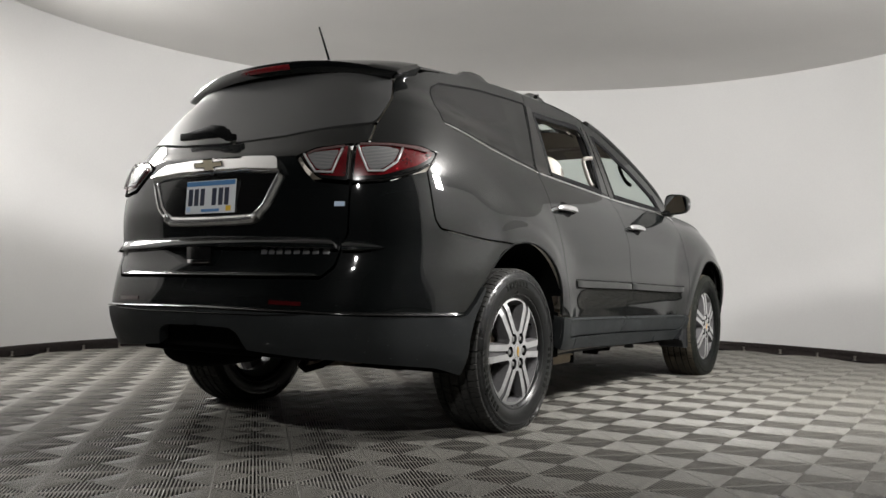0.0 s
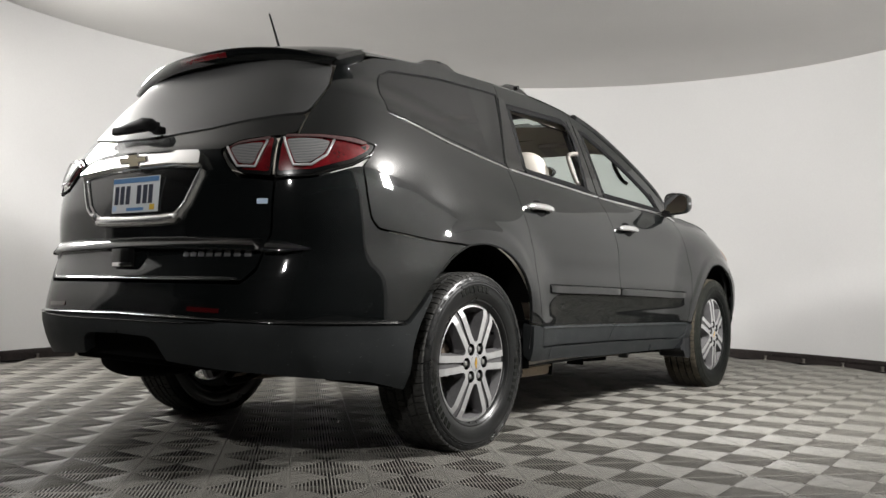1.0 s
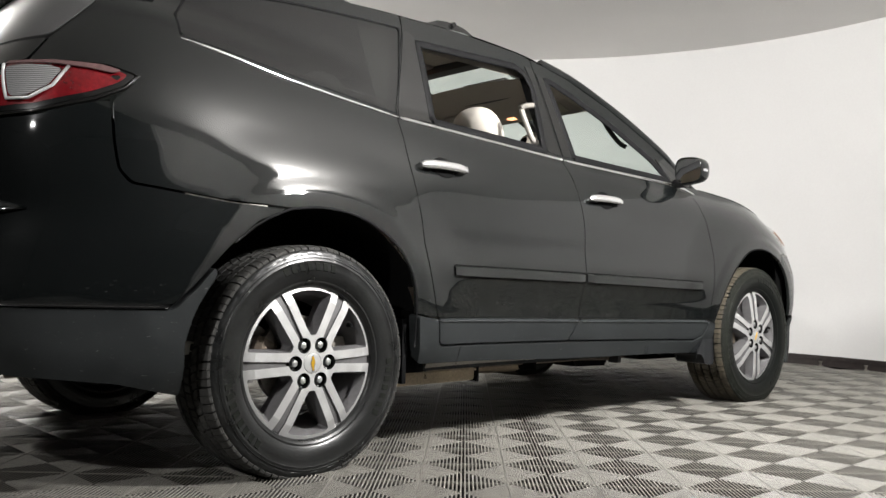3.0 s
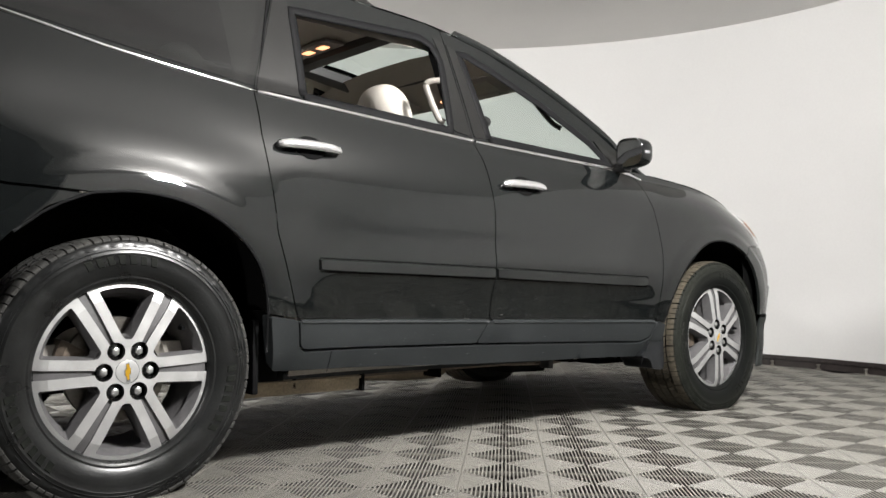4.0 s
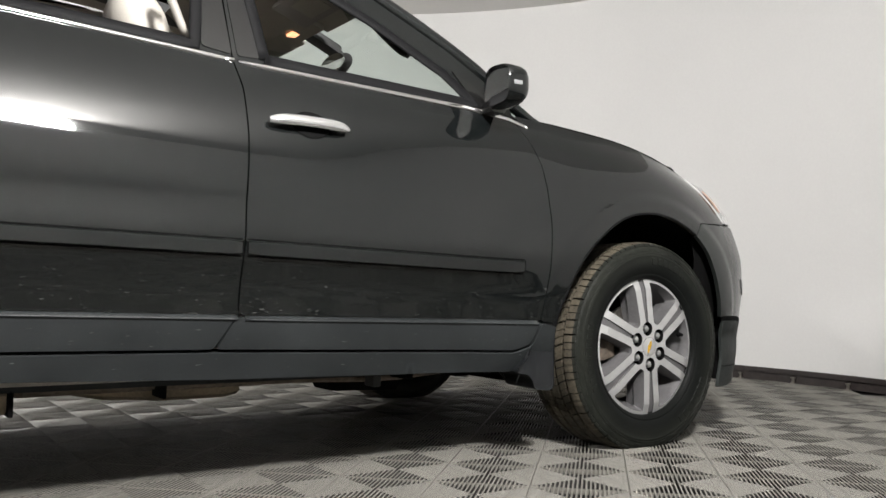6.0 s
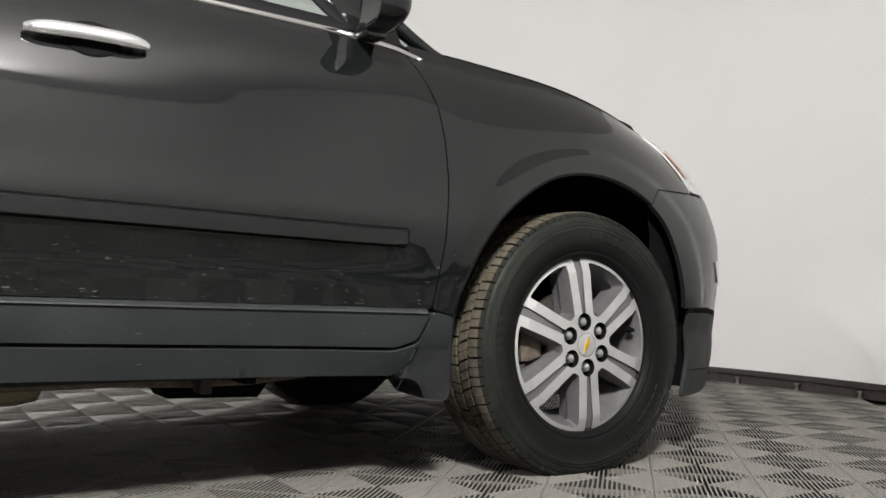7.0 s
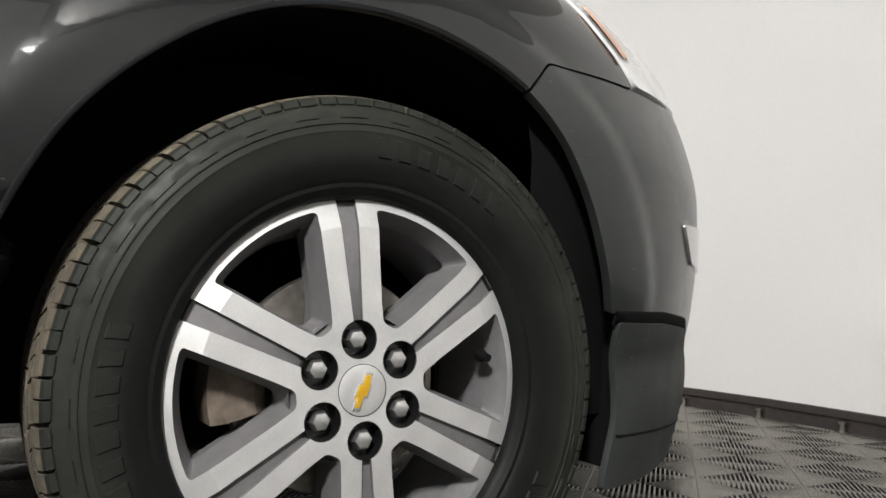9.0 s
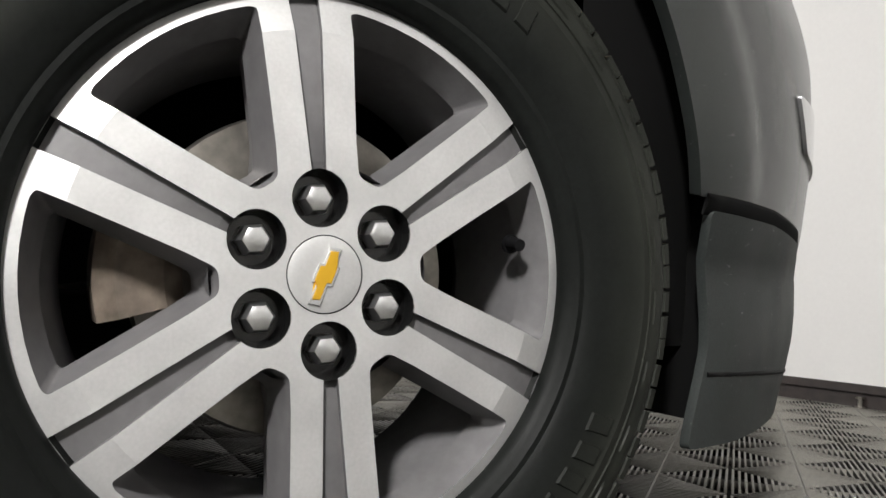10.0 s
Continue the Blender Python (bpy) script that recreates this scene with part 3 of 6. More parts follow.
def tyre_tread():
    bm = bmesh.new()
    n = 92
    ribs = [[(0.381, -0.113), (0.386, -0.094), (0.388, -0.074)], [(0.388, -0.062), (0.3885, -0.03)], [(0.3885, -0.018), (0.3885, 0.018)],
            [(0.3885, 0.03), (0.388, 0.062)], [(0.388, 0.074), (0.3865, 0.096), (0.3825, 0.110), (0.3790, 0.1150), (0.3720, 0.1172)]]
    for k, rib in enumerate(ribs):
        for i in range(n):
            a = 2 * math.pi * (i + (0.5 if k % 2 else 0) + 0.05 * math.sin(i * 2.4 + k)) / n
            w = 2 * math.pi / n * (0.88 if i % 2 else 0.80)
            skew = 0.5 * w if k in (1, 3) else 0.12 * w
            outer, inner = [], []
            for j, (r, x) in enumerate(rib):
                u = j / (len(rib) - 1) - 0.5
                for s in (-0.5, 0.5):
                    t = a + w * s + skew * u * (1 if k < 3 else -1)
                    outer.append(bm.verts.new((x, r * math.cos(t), r * math.sin(t))))
                    dr = 0.012 if x < 0.115 else 0.006
                    rr, xx = r - dr, x - (0.004 if x > 0.115 else 0)
                    inner.append(bm.verts.new((xx, rr * math.cos(t), rr * math.sin(t))))
            m = len(rib)
            for j in range(m - 1):
                bm.faces.new((outer[2 * j], outer[2 * j + 1], outer[2 * j + 3], outer[2 * j + 2]))
                for s in (0, 1):
                    bm.faces.new((outer[2 * j + s], outer[2 * j + 2 + s], inner[2 * j + 2 + s], inner[2 * j + s]))
            for j in (0, m - 1):
                bm.faces.new((outer[2 * j], outer[2 * j + 1], inner[2 * j + 1], inner[2 * j]))
    return bm


WHEEL = {}


def wheel_meshes():
    side = []
    for r, x in ((0.236, 0.085), (0.2495, 0.094), (0.2512, 0.1035), (0.2550, 0.109), (0.260, 0.112), (0.2645, 0.1155), (0.270, 0.1155), (0.276, 0.120), (0.30, 0.126), (0.318, 0.1275), (0.332, 0.126), (0.336, 0.1275), (0.342, 0.1255), (0.3445, 0.1250), (0.3455, 0.1266), (0.3470, 0.1246), (0.3525, 0.1226), (0.354, 0.1220), (0.360, 0.1198), (0.366, 0.1168), (0.3715, 0.1125), (0.374, 0.108), (0.377, 0.098), (0.3775, 0.075)):
        side.append((r, x))
    prof = [(r, -x) for r, x in side] + [(r, x) for r, x in side[::-1]]
    bm = lathe(prof, 396)
    # dark lugs where the tread runs over into the sidewall
    for v in bm.verts:
        r = math.hypot(v.co.y, v.co.z)
        if 0.3535 < r < 0.3735:
            at = math.atan2(v.co.z, v.co.y) / (2 * math.pi) * 66
            at += 0.1 * math.sin(math.floor(at) * 2.4 + 4) + 14 * (0.37 - r)
            long = (math.floor(at) % 2 == 0) or r > 0.359
            lift = (0.0022 if 0.10 < at % 1 < 0.88 else -0.0012) if long else 0.0
            v.co.x += math.copysign(lift, v.co.x)
    WHEEL["tyre"] = (bm, TYRE)
    WHEEL["dressed_tyre"] = (bm.copy(), DRESSED)
    WHEEL["tread"] = (tyre_tread(), TREAD)
    WHEEL["worn_tread"] = (tyre_tread(), WORN_TREAD)
    bar = [(0.236, -0.10), (0.226, -0.09), (0.205, -0.04), (0.214, 0.03), (0.232, 0.072), (0.2400, 0.0850), (0.2440, 0.0860)]
    WHEEL["rim"] = (lathe(bar, 96), POCKET)
    WHEEL["lip"] = (lathe([(0.2512, 0.0953), (0.2530, 0.0962), (0.2550, 0.0945)], 96), MACHINED)
    bm = bmesh.new()
    web = [(-0.044, 0.080), (-0.0385, 0.118), (-0.041, 0.20), (-0.044, 0.232), (0.044, 0.232), (0.041, 0.20), (0.0385, 0.118), (0.044, 0.080)]
    prism(web, 0.048, Matrix(((0, 0, 1, 0.033), (1, 0, 0, 0), (0, 1, 0, 0), (0, 0, 0, 1))), bm, 1.0)
    for v in bm.verts:
        v.co.x -= 0.055 * max(0, v.co.z - 0.10) if v.co.x > 0.05 else 0.12 * max(0, v.co.z - 0.10)
    bmesh.ops.triangulate(bm, faces=bm.faces)
    WHEEL["spoke_web"] = (bm, POCKET)
    hub = lathe([(0.0, 0.02), (0.075, 0.02), (0.098, 0.085), (0.098, 0.108)], 48)
    WHEEL["hub"] = (hub, POCKET)
    # one machined face: hub, spokes and rim, with six openings and six grooves that run into the bolt wells
    def height(r):
        if r < 0.092:
            return 0.1155
        if r < 0.213:
            return 0.1155 - 0.062 * (r - 0.092)
        if r < 0.2475:
            return 0.1080 - 0.32 * (r - 0.213)
        return 0.0970 - 0.40 * (r - 0.2475)

    loops = []
    for k in range(6):
        a = math.pi / 2 + k * math.pi / 3
        u, w = Vector((math.cos(a), math.sin(a))), Vector((-math.sin(a), math.cos(a)))
        bis = Vector((math.cos(a + math.pi / 6), math.sin(a + math.pi / 6)))
        tan = Vector((-bis.y, bis.x))
        edge = [u * r + w * e for r, e in ((0.113, 0.0362), (0.16, 0.0385), (0.195, 0.0405), (0.232, 0.0425))]
        flip = lambda p: bis * p.dot(bis) - tan * p.dot(tan)
        a0 = math.atan2(edge[-1].dot(tan), edge[-1].dot(bis))
        arc = [bis * 0.2385 * math.cos(a0 * t) + tan * 0.2385 * math.sin(a0 * t) for t in (-0.92, -0.7, -0.45, -0.2, 0, 0.2, 0.45, 0.7, 0.92)]
        arc = arc if (arc[0] - edge[-1]).length < (arc[-1] - edge[-1]).length else arc[::-1]
        inner = bis * 0.0905 - tan * 0.0105
        inner = [inner, flip(inner)] if (inner - edge[0]).length > (flip(inner) - edge[0]).length else [flip(inner), inner]
        loops.append([Vector(p) for p in soften(edge + arc + [flip(p) for p in edge[::-1]] + inner, 0.007)])
        c = u * 0.066
        ring = [c + 0.0255 * (math.cos(t) * u + math.sin(t) * w) for t in [radians(15 + 330 * i / 28) for i in range(29)]]
        loops.append(ring + [u * 0.2495 - w * 0.0142, u * 0.2495 + w * 0.0142])
    circle = lambda r, n=96: [Vector((r * math.cos(2 * math.pi * i / n), r * math.sin(2 * math.pi * i / n))) for i in range(n)]
    outer = circle(0.2515)
    geo_pts, edges = [], []
    for lp in [outer] + loops + [circle(r) for r in (0.0921, 0.213, 0.2475)]:
        k = len(geo_pts)
        geo_pts += lp
        edges += [(k + i, k + (i + 1) % len(lp)) for i in range(len(lp))]
    geo_pts += [p for r in (0.038, 0.13, 0.16, 0.19) for p in circle(r, 36)]
    cv, _, cf, *_ = geometry.delaunay_2d_cdt(geo_pts, edges, [], 0, 1e-6)
    bm = bmesh.new()
    vs = [bm.verts.new((height(p.length), p.x, p.y)) for p in cv]
    for f in cf:
        c = sum((cv[i] for i in f), Vector((0, 0))) / 3
        if inside(c, outer) and not any(inside(c, lp) for lp in loops):
            bm.faces.new([vs[i] for i in f])
    bmesh.ops.delete(bm, geom=[v for v in bm.verts if not v.link_faces], context="VERTS")
    # painted flanks: those of the openings slope in towards the barrel, those of the grooves drop straight
    walls = bmesh.new()

    def flank(p):
        r, a = math.hypot(p.y, p.z), math.atan2(p.z, p.y)
        if r > 0.2499:
            return Vector((p.x - 0.014, p.y, p.z))
        k = round((a - math.pi / 2 - math.pi / 6) / (math.pi / 3))
        mid = math.pi / 2 + math.pi / 6 + k * math.pi / 3
        spoke = abs(r * math.cos(abs(a - mid) - math.pi / 6 + math.pi / 2))
        if spoke < 0.0345 and r > 0.0885 or r < 0.0885:
            return Vector((p.x - 0.020, p.y, p.z))
        c = Vector((0, 0.160 * math.cos(mid), 0.160 * math.sin(mid)))
        q = c + (Vector((0, p.y, p.z)) - c) * 0.80
        return Vector((0.066, q.y, q.z))

    for e in [e for e in bm.edges if e.is_boundary]:
        p, q = e.verts[0].co, e.verts[1].co
        walls.faces.new([walls.verts.new(v) for v in (p, q, flank(q), flank(p))])
    bmesh.ops.remove_doubles(walls, verts=walls.verts, dist=1e-5)
    WHEEL["machined_face"] = (bm, MACHINED)
    WHEEL["face_edge"] = (walls, POCKET)
    gr = bmesh.new()
    rows = [[gr.verts.new((height(r) - 0.0065 - 0.004 * (r < 0.1), s * (0.0075 + 0.0070 * (r - 0.085) / 0.165), r)) for s in (-1, 1)] for r in (0.0900, 0.10, 0.15, 0.213, 0.2500)]
    for p, q in zip(rows, rows[1:]):
        gr.faces.new((p[0], p[1], q[1], q[0]))
    WHEEL["groove"] = (gr, POCKET)
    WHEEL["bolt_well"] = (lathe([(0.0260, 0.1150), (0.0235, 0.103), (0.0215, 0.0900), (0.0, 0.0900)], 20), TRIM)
    nut = lathe([(0.0, 0.1125), (0.0085, 0.1123), (0.0115, 0.1110), (0.0145, 0.105), (0.0145, 0.0905)], 6)
    WHEEL["lug_nut"] = (nut, NUT)
    cap = lathe([(0.0, 0.1172), (0.022, 0.1169), (0.0315, 0.1163), (0.0332, 0.1158), (0.0334, 0.113)], 40)
    WHEEL["centre_cap"] = (cap, MACHINED)
    ring = lathe([(0.0334, 0.1150), (0.0334, 0.1159), (0.0343, 0.1159), (0.0343, 0.1150)], 40)
    WHEEL["cap_seam"] = (ring, TRIM)
    bm = bmesh.new()
    face_m = Matrix(((0, 0, 1, 0.1172), (1, 0, 0, 0), (0, 1, 0, 0), (0, 0, 0, 1))) @ pose(0, 0, 0, 0, 0, 64) @ Matrix.Diagonal((0.9, 0.9, 1, 1))
    prism([(-0.026, -0.0038), (-0.008, -0.0038), (-0.0065, -0.0085), (0.0095, -0.0085), (0.008, -0.0038), (0.026, -0.0038),
           (0.0235, 0.0038), (0.0075, 0.0038), (0.006, 0.0085), (-0.010, 0.0085), (-0.0085, 0.0038), (-0.0285, 0.0038)], 0.0022, face_m, bm, 0.93)
    bmesh.ops.triangulate(bm, faces=[f for f in bm.faces if len(f.verts) > 4])
    WHEEL["emblem"] = (bm, GOLD)
    WHEEL["emblem_rim"] = (prism([(-0.031, -0.0058), (-0.010, -0.0058), (-0.0085, -0.0105), (0.0118, -0.0105), (0.0102, -0.0058), (0.0290, -0.0058),
           (0.0255, 0.0058), (0.0095, 0.0058), (0.008, 0.0105), (-0.0122, 0.0105), (-0.0105, 0.0058), (-0.0330, 0.0058)], 0.0012, face_m, None, 0.96), PULL)
    stem = bmesh.new()
    bmesh.ops.create_cone(stem, segments=14, radius1=0.0075, radius2=0.006, depth=0.022, cap_ends=True, matrix=pose(0.088, 0.207, 0.018, 0, 100, 0))
    bmesh.ops.create_cone(stem, segments=14, radius1=0.0095, radius2=0.0095, depth=0.004, cap_ends=True, matrix=pose(0.079, 0.208, 0.018, 0, 100, 0))
    WHEEL["valve_stem"] = (stem, RUBBER)
    # one raised mark of the sidewall, a plain slanted bar
    bm = bmesh.new()
    prism([(-0.0075, -0.014), (0.0125, -0.014), (0.0075, 0.014), (-0.0125, 0.014)], 0.0030, Matrix(((0, 0, 1, 0.1257), (1, 0, 0, 0), (0, 1, 0, 0.316), (0, 0, 0, 1))), bm, 0.84)
    WHEEL["raised_mark"] = (bm, TYRE)
    bm = lathe([(0.075, 0.028), (0.151, 0.028), (0.154, 0.02), (0.151, 0.004), (0.075, 0.004)], 64)
    WHEEL["brake_disc"] = (bm, STEEL)
    bm = lathe([(0.0, 0.060), (0.072, 0.058), (0.082, 0.050), (0.085, 0.02)], 40)
    WHEEL["disc_bell"] = (bm, RUST)
    cal = lathe([(0.105, -0.02), (0.108, 0.045), (0.125, 0.055), (0.165, 0.055), (0.182, 0.04), (0.182, -0.02), (0.105, -0.02)], 10, None, None, radians(150), radians(196))
    WHEEL["brake_caliper"] = (cal, RUST)
    for key, (bm, mat) in list(WHEEL.items()):
        bmesh.ops.remove_doubles(bm, verts=bm.verts, dist=1e-6)
        bmesh.ops.recalc_face_normals(bm, faces=bm.faces)
        me = bpy.data.meshes.new(key)
        bm.to_mesh(me)
        bm.free()
        me.materials.append(mat)
        if key == "tread":
            me.materials.append(TYRE)
            me.polygons.foreach_set("material_index", [int(abs(p.center.x) > 0.1120) for p in me.polygons])
        me.polygons.foreach_set("use_smooth", [True] * len(me.polygons))
        me.set_sharp_from_angle(angle=radians(6 if key == "machined_face" else 30))
        WHEEL[key] = me


wheel_meshes()


def wheel(car, x, y, turn, left=False):
    w = attach("wheel", WHEEL["rim"], car, "six-spoke machined alloy wheel with a dusty black tyre")
    w.matrix_local = pose(x, y, HUB, 0, 0, 180 if left else 0) @ pose(0, 0, 0, turn, 0, 0)
    attach("tyre", WHEEL["tyre" if y > 1 else "dressed_tyre"], w, "worn black rubber tyre" if y > 1 else "black tyre with a glossy dressing")
    attach("tread", WHEEL["tread" if y > 1 else "worn_tread"], w, "dusty blocky tyre tread" if y > 1 else "black blocky tyre tread")
    for start, count in ((-42, 7), (70, 8), (205, 7)):
        for i in range(count):
            attach("raised_mark", WHEEL["raised_mark"], w).matrix_local = pose(0, 0, 0, start + 5.6 * i, 0, 0)
    for key in ("lip", "hub", "machined_face", "face_edge", "centre_cap", "cap_seam", "emblem_rim", "emblem", "valve_stem"):
        attach(key, WHEEL[key], w, {"emblem": "small gold emblem", "centre_cap": "brushed metal centre cap"}.get(key, ""))
    for k in range(6):
        m = pose(0, 0, 0, 60 * k, 0, 0)
        for key, name in (("spoke_web", "spoke"), ("groove", "groove")):
            attach(name, WHEEL[key], w).matrix_local = m
        at = pose(0, 0, 0.066, 0, 0, 0)
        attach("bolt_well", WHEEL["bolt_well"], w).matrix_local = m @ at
        attach("lug_nut", WHEEL["lug_nut"], w, "chrome lug nut").matrix_local = m @ at
    for key in ("brake_disc", "disc_bell", "brake_caliper"):
        b = attach(key, WHEEL[key], w, {"brake_disc": "worn bare steel brake disc"}.get(key, ""))
        b.matrix_local = pose(0, 0, 0, -turn, 0, 0)
    return w


# ---- the car ----

suv = tagged(new("suv"), "black five-door SUV with grey lower cladding and open side windows", "car")
ROOF_EDGE = curve((-0.85, 1.57), (-0.55, 1.63), (-0.35, 1.66), (0.1, 1.70), (0.6, 1.725), (1.0, 1.735), (1.34, 1.720), (1.5, 1.695), (1.67, 1.655), (1.93, 1.545), (2.21, 1.39), (2.45, 1.235), (2.6, 1.15))
ROOF_MID = curve((-0.85, 1.655), (-0.5, 1.705), (0, 1.745), (0.5, 1.77), (1.0, 1.785), (1.5, 1.765), (1.8, 1.73))

REAR_WINDOW = [(0.655, 1.272), (0.668, 1.610), (1.29, 1.635), (1.345, 1.610), (1.375, 1.545), (1.345, 1.236)]
FRONT_WINDOW = [(1.55, 1.225), (1.495, 1.600), (1.53, 1.600), (1.67, 1.548), (1.93, 1.425), (2.18, 1.280), (2.285, 1.185)]
QUARTER_GLASS = [(-0.46, 1.395), (-0.49, 1.47), (-0.44, 1.575), (-0.36, 1.608), (0.11, 1.645), (0.585, 1.660), (0.475, 1.272)]
REAR_ARCH = flow([(0.43, 0.52), (0.418, 0.61), (0.385, 0.69), (0.30, 0.78), (0.16, 0.853), (0.0, 0.876), (-0.12, 0.86)])
FRONT_ARCH = flow([(2.545, 0.45), (2.580, 0.548), (2.626, 0.645), (2.682, 0.715), (2.755, 0.776), (2.835, 0.822), (2.908, 0.845), (2.97, 0.853), (3.03, 0.853), (3.10, 0.840), (3.165, 0.812), (3.205, 0.785)])
BACK_EDGE = [(0.60, 1.668), (0.45, 1.25), (0.44, 1.10), (0.46, 0.78), (0.53, 0.54), (0.545, 0.503)]
MID_EDGE = [(1.42, 1.695), (1.452, 1.212), (1.464, 1.12), (1.460, 0.97), (1.448, 0.80), (1.440, 0.65), (1.442, 0.50)]
FRONT_EDGE = [(2.452, 1.140), (2.486, 1.07), (2.516, 0.995), (2.528, 0.91), (2.524, 0.80), (2.510, 0.64), (2.496, 0.53), (2.487, 0.462)]
LAMP_TIP = [(-0.57, 1.18), (-0.548, 1.222), (-0.63, 1.245), (-0.75, 1.246), (-0.83, 1.245)]
TOP = [(q, ROOF_EDGE(q)) for q in (0.60, 0.3, 0.0)] + [(-0.25, 1.675), (-0.48, 1.65), (-0.66, 1.60)]


def handle(door, q, z, side):
    """Chrome pull handle over a flat near-black disc that paints in the cup's shade."""
    base = on_skin(q, z, 0.0)
    if side < 0:
        base = FLIP @ base
    bm = bmesh.new()
    n, m = 22, 12
    rings = []
    for i in range(n + 1):
        u = -1 + 2 * i / n
        w = 0.0175 * (1 - abs(u) ** 6 * 0.5)
        h = 0.030 * (1 - abs(u) ** 4 * 0.30) - 0.004
        t = 0.012 * (1 - abs(u) ** 8 * 0.6)
        rings.append([bm.verts.new(base @ Vector((0.125 * u, w * math.cos(2 * math.pi * k / m) - 0.004 * u * u, h + t * math.sin(2 * math.pi * k / m)))) for k in range(m)])
    for a, b in zip(rings, rings[1:]):
        for k in range(m):
            bm.faces.new((a[k], a[(k + 1) % m], b[(k + 1) % m], b[k]))
    bm.faces.new(rings[0])
    bm.faces.new(rings[-1][::-1])
    part("door_handle", bm, PULL, door, "chrome pull handle", flat=False)
    # flat disc just proud of the door, coloured dark as a shaded hollow
    bm = bmesh.new()
    rows = []
    for r, d in ((1.0, -0.0024), (0.96, 0.0), (0.85, 0.0004), (0.5, 0.0006), (0.0001, 0.0006)):
        rows.append([bm.verts.new(base @ Vector((0.060 * r * math.cos(2 * math.pi * k / 28) + 0.01, 0.004 + 0.044 * r * math.sin(2 * math.pi * k / 28), d + 0.0025))) for k in range(28)])
    for a, b in zip(rows, rows[1:]):
        for k in range(28):
            bm.faces.new((a[k], a[(k + 1) % 28], b[(k + 1) % 28], b[k]))
    part("cup_shade", bm, HOLLOW, door, "near-black disc on the door, painted shade of the handle cup", flat=False)
    for u in (-0.105, 0.105):
        part("handle_post", box((u - 0.013, -0.010, -0.004), (u + 0.013, 0.008, 0.022), None, base), PULL, door, bevel=0.004)


def rub_strip(door, line, side):
    """A flat body-coloured strip with tapered edges; dark lines above and below paint in the shade of its joint."""
    pts = []
    for a, b in zip(line, line[1:]):
        pts += [Vector(a).lerp(Vector(b), k / 12) for k in range(12)]
    pts.append(Vector(line[-1]))
    prof = [(-0.5, -0.2), (-0.5, 0.6), (-0.42, 1.15), (0.42, 0.80), (0.5, 0.4), (0.5, -0.2)]
    verts, faces = [], []
    for i, p in enumerate(pts):
        u = min(i, len(pts) - 1 - i)
        h = 0.013 * (0.45 if u == 0 else 1)
        w = 0.040 * (0.86 if u == 0 else 1)
        n = skin_normal(*p)
        for a, d in prof:
            v = skin(p.x, p.y + a * w) + n * h * d
            verts.append(Vector((v.x * side, v.y, v.z)))
    k = len(prof)
    for i in range(len(pts) - 1):
        faces += [(i * k + j, (i + 1) * k + j, (i + 1) * k + j + 1, i * k + j + 1) for j in range(k - 1)]
    faces += [tuple(range(k)), tuple((len(pts) - 1) * k + j for j in range(k - 1, -1, -1))]
    if side < 0:
        faces = [f[::-1] for f in faces]
    me = mesh_of("side_moulding", verts, faces, PAINT)
    me.set_sharp_from_angle(angle=radians(20))
    ob = attach("side_moulding", me, door, "body-coloured rub strip")
    # near-black lines laid on the skin as the shadow gap round the moulding
    for end, d in ((line[0], -0.004), (line[-1], 0.004)):
        strip("joint_shade", [(end[0] + d, end[1] - 0.019), (end[0] + d, end[1] + 0.019)], 0.004, 0.0022, HOLLOW, ob, side=side)
    for a in (-0.0225, 0.0225):
        strip("joint_shade", [(p[0], p[1] + a) for p in line], 0.0045, 0.0022, HOLLOW, ob, side=side)


